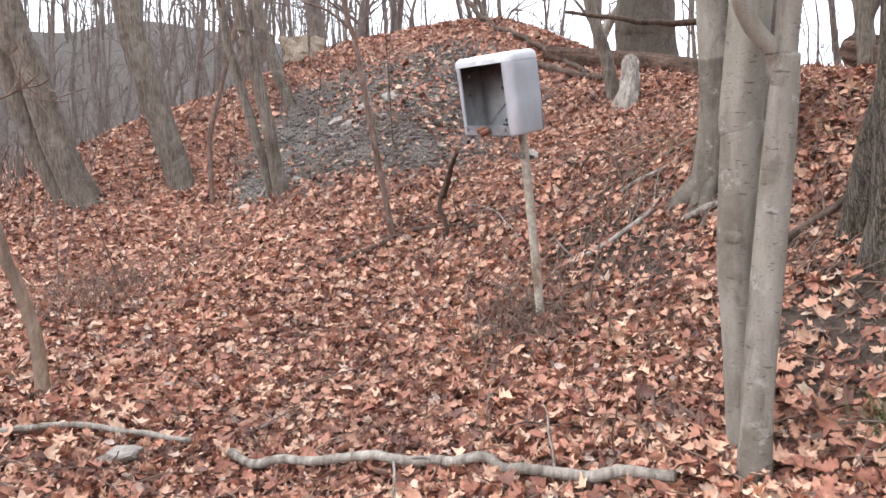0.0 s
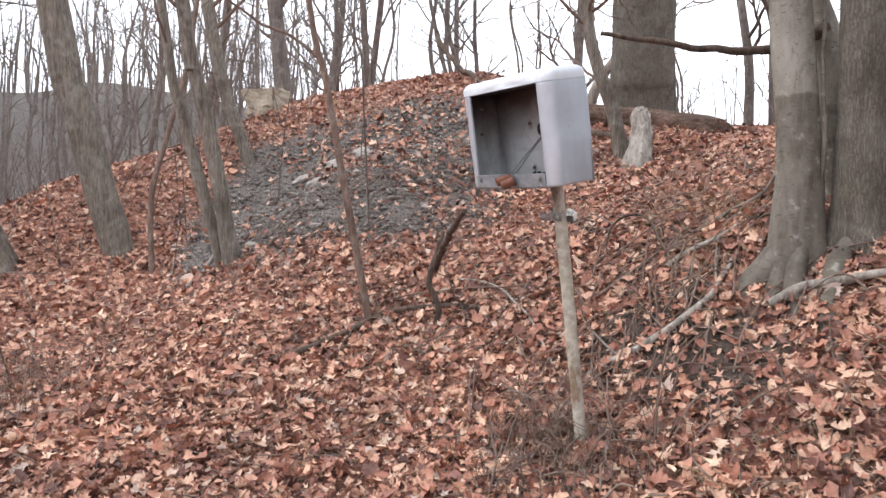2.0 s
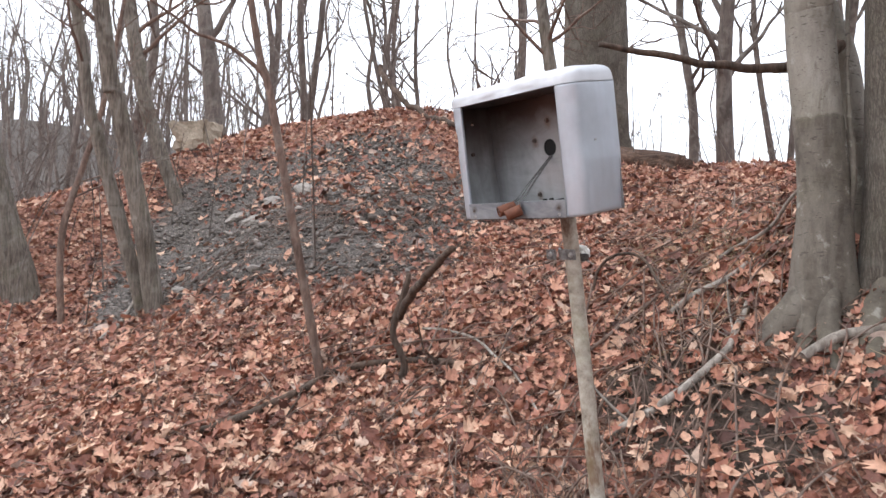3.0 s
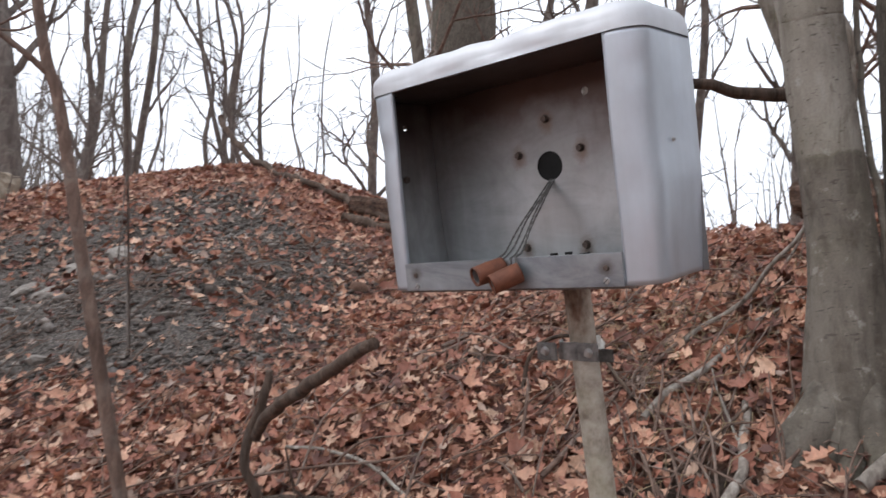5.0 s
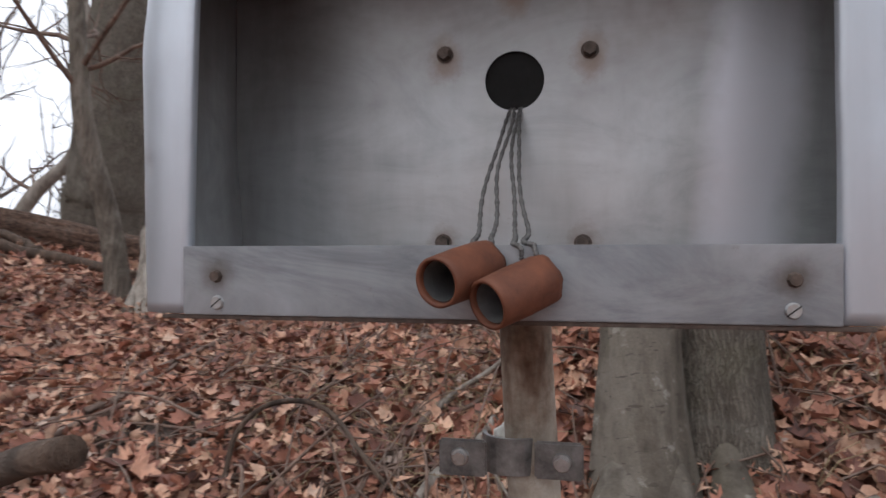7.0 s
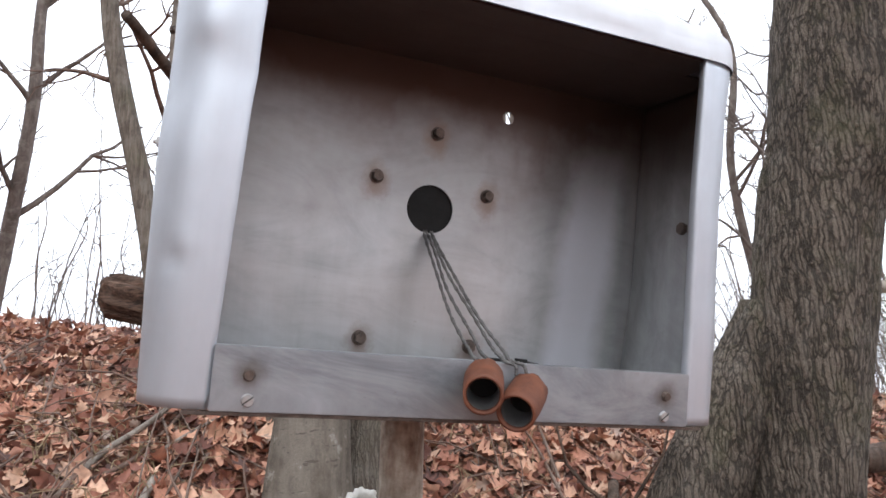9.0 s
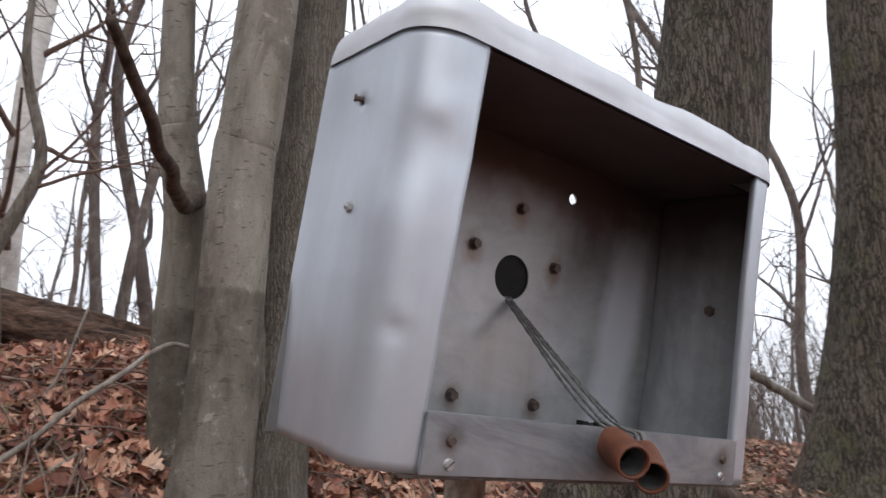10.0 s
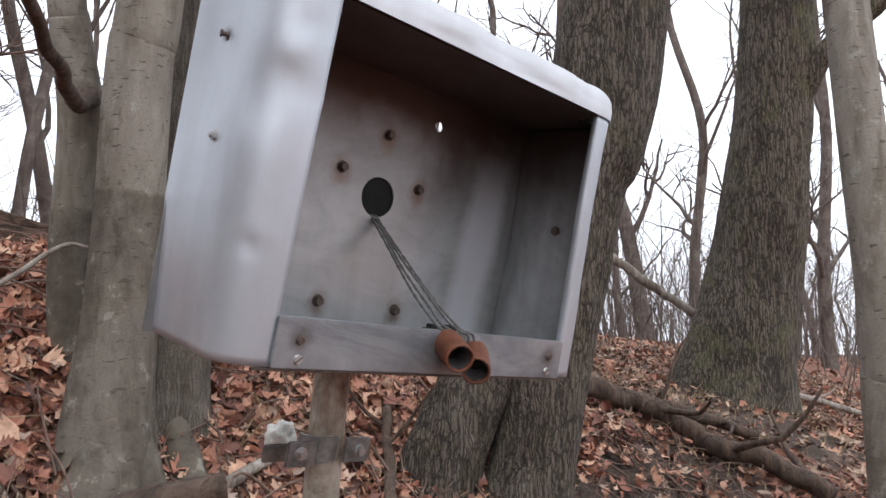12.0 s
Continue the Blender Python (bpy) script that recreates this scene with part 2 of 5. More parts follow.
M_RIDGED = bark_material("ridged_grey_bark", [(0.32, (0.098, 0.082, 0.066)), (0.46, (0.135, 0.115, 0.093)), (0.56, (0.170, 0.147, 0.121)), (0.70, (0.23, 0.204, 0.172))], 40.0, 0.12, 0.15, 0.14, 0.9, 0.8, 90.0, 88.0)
M_FAR = bark_material("far_bark", [(0.3, (0.075, 0.060, 0.052)), (0.55, (0.15, 0.12, 0.105)), (0.75, (0.23, 0.195, 0.17))], 14.0, 0.2, 0.0, 0.2, 0.9, 0.4)
M_TWIG = bark_material("twig_bark", [(0.3, (0.085, 0.05, 0.038)), (0.55, (0.18, 0.115, 0.088)), (0.75, (0.30, 0.21, 0.165))], 30.0, 0.15, 0.0, 0.3, 0.85, 0.4)
M_TAN = bark_material("tan_bark", [(0.3, (0.15, 0.100, 0.070)), (0.55, (0.27, 0.195, 0.142)), (0.75, (0.37, 0.285, 0.215))], 30.0, 0.10, 0.0, 0.3, 0.85, 0.4)
M_DEADWOOD = bark_material("dead_wood", [(0.3, (0.028, 0.018, 0.013)), (0.5, (0.085, 0.054, 0.038)), (0.75, (0.18, 0.122, 0.09))], 24.0, 0.06, 0.0, 0.12, 0.9, 0.9)
M_PALEWOOD = bark_material("pale_weathered_wood", [(0.3, (0.12, 0.10, 0.082)), (0.5, (0.29, 0.25, 0.215)), (0.75, (0.48, 0.44, 0.39))], 26.0, 0.2, 0.0, 0.12, 0.85, 0.6)
M_LOG = bark_material("rotting_log_wood", [(0.38, (0.022, 0.013, 0.009)), (0.48, (0.088, 0.050, 0.034)), (0.58, (0.16, 0.095, 0.067)), (0.7, (0.27, 0.18, 0.135))], 22.0, 0.05, 0.0, (0.10, 1, 1), 0.95, 1.0, 60.0)
M_BIRCH = bark_material("birch_bark", [(0.26, (0.05, 0.045, 0.04)), (0.36, (0.55, 0.52, 0.48)), (0.75, (0.80, 0.78, 0.74))], 7.0, 0.1, 0.0, 2.5, 0.7, 0.3)


def stone_material(name, lo, hi):
    m, n, l, b = mat(name, 0.9)
    v = coords(n, l)
    f = noise_tex(n, l, v, 14.0, 8.0, 0.7)
    c = ramp(n, l, f, [(0.3, lo), (0.7, hi)])
    isl = n.new("ShaderNodeNewGeometry").outputs["Random Per Island"]
    c = mix(n, l, 1.0, c, ramp(n, l, isl, [(0.0, (0.45, 0.45, 0.46)), (0.85, (1.1, 1.08, 1.06)), (1.0, (1.9, 1.85, 1.8))]), "MULTIPLY")
    l.new(c, b.inputs["Base Color"])
    bump(n, l, b, f, 0.6, 0.02)
    return m


M_GRAVEL = stone_material("slate_gravel", (0.100, 0.085, 0.075), (0.285, 0.250, 0.226))
M_ROCK = stone_material("field_stone", (0.22, 0.20, 0.18), (0.48, 0.44, 0.40))
M_SAND = stone_material("sandstone", (0.30, 0.245, 0.18), (0.62, 0.53, 0.42))


PANEL_BOLTS = ((0.003, 0.302), (-0.066, 0.241), (0.073, 0.237), (-0.068, 0.057), (0.066, 0.056))


def sheet_material(name, base, stain_amt, rough=0.45, metal=0.55, inner=False, bolts=False, relief=0.22, streaks=0.5, smear=0.0):
    m, n, l, b = mat(name, rough, metal)
    v = coords(n, l)
    vert = coords(n, l, (1, 1, 0.16))
    cloudy = noise_tex(n, l, v, 5.5, 5.0, 0.6)
    streak = noise_tex(n, l, vert, 16.0, 5.0, 0.6)
    speck = noise_tex(n, l, v, 70.0, 5.0, 0.75)
    lo = tuple(c * 0.84 for c in base)
    c = ramp(n, l, cloudy, [(0.3, lo), (0.7, base)])
    c = mix(n, l, streaks, c, ramp(n, l, streak, [(0.35, (0.70, 0.69, 0.68)), (0.62, (1.08, 1.08, 1.1))]), "MULTIPLY")
    c = mix(n, l, ramp(n, l, speck, [(0.66, (0, 0, 0)), (0.76, (stain_amt,) * 3)]), c, (0.16, 0.12, 0.09))
    if smear:
        wipe = noise_tex(n, l, coords(n, l, (0.35, 1, 1.0)), 13.0, 7.0, 0.68, 1.2)
        c = mix(n, l, smear, c, ramp(n, l, wipe, [(0.36, (0.52, 0.53, 0.55)), (0.5, (0.95, 0.95, 0.95)), (0.64, (1.22, 1.22, 1.22))]), "MULTIPLY")
    if inner:
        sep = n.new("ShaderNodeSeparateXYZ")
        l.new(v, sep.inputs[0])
        # brown staining, deepened towards the top to paint in the lid's shade
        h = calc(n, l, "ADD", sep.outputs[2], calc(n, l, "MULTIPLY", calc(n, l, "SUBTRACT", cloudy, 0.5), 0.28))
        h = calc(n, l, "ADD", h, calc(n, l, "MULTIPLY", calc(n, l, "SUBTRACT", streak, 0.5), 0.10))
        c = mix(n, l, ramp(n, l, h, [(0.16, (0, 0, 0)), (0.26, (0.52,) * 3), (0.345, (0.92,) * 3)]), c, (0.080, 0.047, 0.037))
        # sides darkened: shade of the box's inner corners put into the colour
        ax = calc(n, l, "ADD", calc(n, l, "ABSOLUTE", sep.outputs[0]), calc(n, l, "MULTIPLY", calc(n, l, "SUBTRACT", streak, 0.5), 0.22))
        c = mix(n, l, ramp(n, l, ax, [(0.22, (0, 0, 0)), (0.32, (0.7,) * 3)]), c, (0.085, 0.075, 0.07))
        # pale upright streak painted in for the sky's reflection in the metal
        run = calc(n, l, "ABSOLUTE", calc(n, l, "SUBTRACT", calc(n, l, "ADD", sep.outputs[0], calc(n, l, "MULTIPLY", sep.outputs[2], -0.10)), 0.196))
        run = calc(n, l, "ADD", run, calc(n, l, "MULTIPLY", calc(n, l, "SUBTRACT", cloudy, 0.5), 0.06))
        run = calc(n, l, "MULTIPLY", ramp(n, l, run, [(0.022, (0.85,) * 3), (0.048, (0, 0, 0))]), ramp(n, l, sep.outputs[2], [(0.20, (1, 1, 1)), (0.33, (0, 0, 0))]))
        c = mix(n, l, run, c, (0.74, 0.75, 0.81))
        for px, pz in PANEL_BOLTS:
            qx = calc(n, l, "SUBTRACT", sep.outputs[0], px)
            qz = calc(n, l, "SUBTRACT", sep.outputs[2], pz - 0.006)
            qr = calc(n, l, "SQRT", calc(n, l, "ADD", calc(n, l, "MULTIPLY", qx, qx), calc(n, l, "MULTIPLY", calc(n, l, "MULTIPLY", qz, qz), 0.5)))
            qr = calc(n, l, "ADD", qr, calc(n, l, "MULTIPLY", calc(n, l, "SUBTRACT", speck, 0.5), 0.02))
            c = mix(n, l, ramp(n, l, qr, [(0.006, (0.6,) * 3), (0.02, (0, 0, 0))]), c, (0.17, 0.095, 0.055))
    if bolts:
        sep = n.new("ShaderNodeSeparateXYZ")
        l.new(v, sep.inputs[0])
        bx = calc(n, l, "SUBTRACT", calc(n, l, "ABSOLUTE", sep.outputs[0]), 0.204)
        bz = calc(n, l, "SUBTRACT", sep.outputs[2], 0.031)
        rr = calc(n, l, "SQRT", calc(n, l, "ADD", calc(n, l, "MULTIPLY", bx, bx), calc(n, l, "MULTIPLY", bz, bz)))
        rr = calc(n, l, "ADD", rr, calc(n, l, "MULTIPLY", calc(n, l, "SUBTRACT", speck, 0.5), 0.012))
        c = mix(n, l, ramp(n, l, rr, [(0.004, (0.75,) * 3), (0.017, (0, 0, 0))]), c, (0.10, 0.075, 0.055))
    l.new(c, b.inputs["Base Color"])
    l.new(ramp(n, l, cloudy, [(0.3, (rough + 0.12,) * 3), (0.7, (rough - 0.06,) * 3)]), b.inputs["Roughness"])
    bump(n, l, b, calc(n, l, "ADD", cloudy, calc(n, l, "MULTIPLY", speck, 0.03)), relief, 0.012)
    return m


M_SHEET = sheet_material("weathered_aluminium", (0.565, 0.605, 0.66), 0.10, 0.37, 0.56, relief=0.05, streaks=0.30)
M_PANEL = sheet_material("stained_shaded_aluminium", (0.53, 0.553, 0.562), 0.34, 0.36, 0.60, True, relief=0.05, smear=0.35)
M_LID = sheet_material("dull_white_metal", (0.645, 0.665, 0.70), 0.22, 0.46, 0.32, relief=0.06, streaks=0.2)
M_STRIP = sheet_material("scuffed_aluminium", (0.385, 0.42, 0.45), 0.4, 0.36, 0.68, False, True, 0.06, 0.3, 0.75)


def plain(name, lo, hi, rough, metal=0.0, scale=40.0):
    m, n, l, b = mat(name, rough, metal)
    v = coords(n, l)
    f = noise_tex(n, l, v, scale, 6.0, 0.7)
    l.new(ramp(n, l, f, [(0.3, lo), (0.7, hi)]), b.inputs["Base Color"])
    bump(n, l, b, f, 0.3, 0.003)
    return m


M_CLAY = plain("reddish_brown_ceramic", (0.085, 0.028, 0.015), (0.185, 0.062, 0.030), 0.7)
M_THREAD = plain("dull_thread_metal", (0.25, 0.25, 0.25), (0.5, 0.5, 0.5), 0.4, 0.8)
M_BLACK = plain("black_rubber", (0.006, 0.006, 0.006), (0.014, 0.014, 0.014), 0.9)
M_DARKSTEEL = plain("dark_steel", (0.05, 0.04, 0.035), (0.16, 0.12, 0.10), 0.55, 0.5, 90.0)
M_ZINC = plain("zinc_screw", (0.32, 0.32, 0.31), (0.62, 0.62, 0.62), 0.4, 0.8, 90.0)
M_CLAMP = plain("dull_clamp_steel", (0.10, 0.10, 0.10), (0.34, 0.34, 0.335), 0.5, 0.6, 45.0)
M_WIRE = plain("braided_wire", (0.030, 0.029, 0.029), (0.20, 0.195, 0.19), 0.6, 0.1, 260.0)
M_FOAM = plain("white_foam", (0.5, 0.49, 0.45), (0.78, 0.77, 0.73), 0.85, 0.0, 60.0)
M_GRASS = plain("dry_grass", (0.20, 0.14, 0.08), (0.42, 0.33, 0.20), 0.8, 0.0, 8.0)
M_GREEN = plain("green_blade", (0.06, 0.09, 0.025), (0.14, 0.17, 0.06), 0.7, 0.0, 8.0)


def pole_material():
    m, n, l, b = mat("lichened_pipe", 0.75, 0.15)
    v = coords(n, l)
    f = noise_tex(n, l, v, 26.0, 7.0, 0.7)
    g = noise_tex(n, l, coords(n, l, (1, 1, 0.35)), 8.0, 5.0, 0.7)
    c = ramp(n, l, f, [(0.3, (0.19, 0.155, 0.12)), (0.5, (0.39, 0.345, 0.285)), (0.72, (0.55, 0.51, 0.44))])
    c = mix(n, l, ramp(n, l, g, [(0.54, (0, 0, 0)), (0.64, (0.85,) * 3)]), c, (0.15, 0.07, 0.035))
    sep = n.new("ShaderNodeSeparateXYZ")
    l.new(v, sep.inputs[0])
    hi = calc(n, l, "ADD", sep.outputs[2], calc(n, l, "MULTIPLY", calc(n, l, "SUBTRACT", g, 0.5), 0.5))
    c = mix(n, l, ramp(n, l, calc(n, l, "ADD", hi, 0.5), [(0.43, (0, 0, 0)), (0.50, (0.55,) * 3)]), c, ramp(n, l, f, [(0.3, (0.05, 0.026, 0.016)), (0.7, (0.19, 0.105, 0.065))]))
    moss = noise_tex(n, l, v, 5.0, 4.0)
    c = mix(n, l, ramp(n, l, moss, [(0.54, (0, 0, 0)), (0.66, (0.4,) * 3)]), c, (0.24, 0.23, 0.12))
    l.new(c, b.inputs["Base Color"])
    bump(n, l, b, f, 0.6, 0.006)
    return m


M_POLE = pole_material()


# ---- building helpers ----
def mesh_of(name, verts, faces, material, smooth=True):
    me = bpy.data.meshes.new(name)
    me.from_pydata([tuple(v) for v in verts], [], [tuple(f) for f in faces])
    me.materials.append(material)
    if smooth:
        me.shade_smooth()
    me.update()
    return me


def mesh_tri(name, verts, tris, material, smooth=True):
    """A mesh from arrays of vertices and triangles."""
    me = bpy.data.meshes.new(name)
    verts = np.asarray(verts, np.float32)
    tris = np.asarray(tris, np.int32)
    me.vertices.add(len(verts))
    me.vertices.foreach_set("co", verts.ravel())
    me.loops.add(tris.size)
    me.loops.foreach_set("vertex_index", tris.ravel())
    me.polygons.add(len(tris))
    me.polygons.foreach_set("loop_start", np.arange(0, tris.size, 3, dtype=np.int32))
    me.materials.append(material)
    me.update(calc_edges=True)
    me.validate()
    if smooth:
        me.shade_smooth()
    return me


def put(name, me, parent=None, label=""):
    ob = new(name, me)
    if parent is not None:
        ob.parent = parent
    return tagged(ob, label) if label else ob


def part(name, bm, material, parent, label="", smooth=False):
    me = bpy.data.meshes.new(name)
    bm.to_mesh(me)
    bm.free()
    me.materials.append(material)
    if smooth:
        me.shade_smooth()
    return put(name, me, parent, label)


def catmull(pts, steps):
    p = np.asarray(pts, float)
    if len(p) < 3:
        u = np.linspace(0, 1, steps * (len(p) - 1) + 1)[:, None]
        return p[0] * (1 - u) + p[-1] * u
    p = np.vstack([2 * p[0] - p[1], p, 2 * p[-1] - p[-2]])
    out = []
    for i in range(1, len(p) - 2):
        a, b, c, d = p[i - 1:i + 3]
        for k in range(steps):
            u = k / steps
            out.append(0.5 * (2 * b + (c - a) * u + (2 * a - 5 * b + 4 * c - d) * u * u + (3 * b - a - 3 * c + d) * u ** 3))
    out.append(p[-2])
    return np.array(out)


def tube(path, radii, sides, cap=True):
    """Rings along a path: vertices and triangles."""
    path, radii = np.asarray(path, float), np.asarray(radii, float)
    n = len(path)
    tan = np.gradient(path, axis=0)
    tan /= np.maximum(np.linalg.norm(tan, axis=1)[:, None], 1e-9)
    ref = np.array([0.31, 0.95, 0.05]) if abs(tan[0][2]) > 0.7 else np.array([0, 0, 1.0])
    a = np.cross(tan, ref)
    a /= np.maximum(np.linalg.norm(a, axis=1)[:, None], 1e-9)
    b = np.cross(tan, a)
    th = np.linspace(0, 2 * np.pi, sides, endpoint=False)
    ring = a[:, None, :] * np.cos(th)[None, :, None] + b[:, None, :] * np.sin(th)[None, :, None]
    v = (path[:, None, :] + ring * radii[:, None, None]).reshape(-1, 3)
    i = np.arange(n - 1)[:, None] * sides
    j = np.arange(sides)[None, :]
    k = (j + 1) % sides
    q = np.stack([i + j, i + k, i + sides + k, i + sides + j], -1).reshape(-1, 4)
    t = np.vstack([q[:, [0, 1, 2]], q[:, [0, 2, 3]]])
    if cap:
        for r0, c in ((0, path[0]), ((n - 1) * sides, path[-1])):
            v = np.vstack([v, c])
            m = len(v) - 1
            e = np.stack([np.full(sides, m), r0 + np.arange(sides), r0 + (np.arange(sides) + 1) % sides], -1)
            t = np.vstack([t, e])
    return v, t


def join(pieces):
    vs, ts, o = [], [], 0
    for v, t in pieces:
        vs.append(v)
        ts.append(t + o)
        o += len(v)
    return np.vstack(vs), np.vstack(ts)


# ---- ground ----
BUMP_X = (-9, -6.5, -4.5, -2.5, -1, 0.5, 2.2, 4.5)
BUMP_Y = (-1.5, 0, 1.2, 2.4, 4.2)
BUMP_H = (
    0.709, 0.617, 0.526, 0.683, 0.645,
    0.114, -0.153, -0.228, 0.353, 0.784,
    -0.289, -0.006, 0.488, -0.093, -0.027,
    -0.032, 0.005, -0.150, -0.277, -0.059,
    -0.156, -0.309, 0.012, -0.124, -0.154,
    -0.278, -0.193, -0.298, 0.317, -0.196,
    -0.050, -0.222, 0.036, -0.073, -0.183,
    0.153, 0.163, 0.129, -0.081, -0.123,
)


def height(x, y):
    """The lie of the land: a bank that climbs to a mound, with a far hill on one side."""
    x, y = np.asarray(x, float), np.asarray(y, float)
    z = 0.697 - 0.074 * 14 * np.tanh(x / 14) - 0.035 * 10 * np.tanh(y / 10) + 0.281 * 5 * np.tanh((y - 1.2) / 3)
    k = 0
    for cx in BUMP_X:
        for cy in BUMP_Y:
            sx, sy = (1.9, 1.4) if abs(cx) > 3 else (1.2, 1.0)
            z = z + BUMP_H[k] * np.exp(-((x - cx) / sx) ** 2 - ((y - cy) / sy) ** 2)
            k += 1
    far = 1 / (1 + np.exp(-(-x - 62) / 9))
    return z + 15 * far * np.exp(-((y + 5) / 70) ** 2)


def hz(x, y):
    return float(height(x, y))


def bare(x, y):
    """1 inside the patch of bare slate gravel, 0 outside."""
    w = 0.30 * np.sin(x * 2.3 + y) + 0.25 * np.sin(y * 3.1 - x * 1.4)
    r = ((x + 5.2) / 2.5) ** 2 + ((y - 1.45) / 1.8) ** 2
    return np.clip((1.12 - r + 0.6 * w) / 0.3, 0, 1)


def build_ground():
    u = np.linspace(-1, 1, 300)
    g = 1.25 * np.sinh(6.25 * u)
    X, Y = np.meshgrid(g - 0.6, g + 0.8, indexing="ij")
    Z = height(X, Y)
    Z += 0.015 * np.sin(X * 7.1 + 1.3 * np.sin(Y * 5)) * np.sin(Y * 6.3 + 0.7) * (np.hypot(X, Y) < 25)
    v = np.stack([X, Y, Z], -1).reshape(-1, 3)
    n = len(u)
    i, j = np.meshgrid(np.arange(n - 1), np.arange(n - 1), indexing="ij")
    q = np.stack([i * n + j, (i + 1) * n + j, (i + 1) * n + j + 1, i * n + j + 1], -1).reshape(-1, 4)
    me = mesh_tri("ground", v, np.vstack([q[:, [0, 1, 2]], q[:, [0, 2, 3]]]), M_SOIL)
    return tagged(put("ground", me), "brown woodland soil bank rising to a mound", "ground", kind="structure")


ground = build_ground()


# ---- the metal box on its pole ----
TILT = Matrix(((0.99906, 0.00841, 0.04251, 0), (0, 0.98099, -0.19404, 0), (-0.04334, 0.19386, 0.98007, 1.0), (0, 0, 0, 1)))


def dent(p):
    """Knocks in the sheet metal near a few places."""
    x, y, z = p
    d = 0.0
    for cx, cy, cz, s, h in ((-0.272, 0.004, 0.288, 0.026, 0.0036), (-0.262, 0.0, 0.312, 0.014, -0.003), (-0.250, 0.0, 0.347, 0.015, 0.004), (-0.246, 0.0, 0.325, 0.010, -0.002), (-0.284, 0.014, 0.255, 0.030, 0.0035),
                             (-0.292, 0.045, 0.225, 0.045, -0.0022), (-0.274, 0.005, 0.120, 0.010, 0.0045), (-0.268, 0.003, 0.126, 0.009, -0.003), (-0.292, 0.10, 0.30, 0.045, 0.003), (-0.292, 0.075, 0.345, 0.03, -0.002),
                             (-0.240, 0.0, 0.275, 0.016, 0.0025), (-0.292, 0.09, 0.10, 0.060, -0.002), (0.29, 0.06, 0.24, 0.08, 0.005), (0.285, 0.02, 0.34, 0.03, 0.003), (0.262, 0.0, 0.15, 0.03, 0.002)):
        d += h * math.exp(-((x - cx) ** 2 + (y - cy) ** 2 + (z - cz) ** 2) / (s * s))
    return d * min(1.0, max(0.0, (0.380 - z) / 0.06))


def plan(w, front, back, rf, rb, n=10):
    """The box's outline from above, from the front edge of one side round the back to the other."""
    half = []
    for k in range(n + 1):
        a = math.pi / 2 * k / n
        half.append((w - rf + rf * math.sin(a), front + rf - rf * math.cos(a)))
    half.append((w, (front + back) / 2))
    for k in range(5):
        a = math.pi / 2 * k / 4
        half.append((w - rb + rb * math.cos(a), back - rb + rb * math.sin(a)))
    return half


def finer(line, step, closed=False, like=None):
    """The outline with points no farther apart than step; like: an outline whose spacing rules."""
    like = like or line
    out = []
    for i in range(len(line) - (not closed)):
        a, b, c, d = line[i], line[(i + 1) % len(line)], like[i], like[(i + 1) % len(line)]
        k = max(1, math.ceil(math.hypot(d[0] - c[0], d[1] - c[1]) / step))
        out += [(a[0] + (b[0] - a[0]) * j / k, a[1] + (b[1] - a[1]) * j / k) for j in range(k)]
    return out if closed else out + [line[-1]]


def solid(ob, thick, offset=-1):
    m = ob.modifiers.new("thickness", "SOLIDIFY")
    m.thickness, m.offset = thick, offset
    return ob


def disc(bm, c, axis, r, h, sides=16, r2=None):
    """A short cylinder or cone with its base at c."""
    turn = Vector(axis).to_track_quat("Z", "Y").to_matrix().to_4x4()
    m = Matrix.Translation(Vector(c) + Vector(axis).normalized() * h / 2) @ turn
    bmesh.ops.create_cone(bm, cap_ends=True, segments=sides, radius1=r, radius2=r if r2 is None else r2, depth=h, matrix=m)


def slab(bm, lo, hi, bevel=0.0):
    r = bmesh.ops.create_cube(bm, size=1.0)["verts"]
    for v in r:
        v.co = Vector([(lo[i] + hi[i]) / 2 + v.co[i] * (hi[i] - lo[i]) for i in range(3)])
    if bevel:
        es = list({e for v in r for e in v.link_edges})
        bmesh.ops.bevel(bm, geom=es, offset=bevel, segments=2, affect="EDGES")


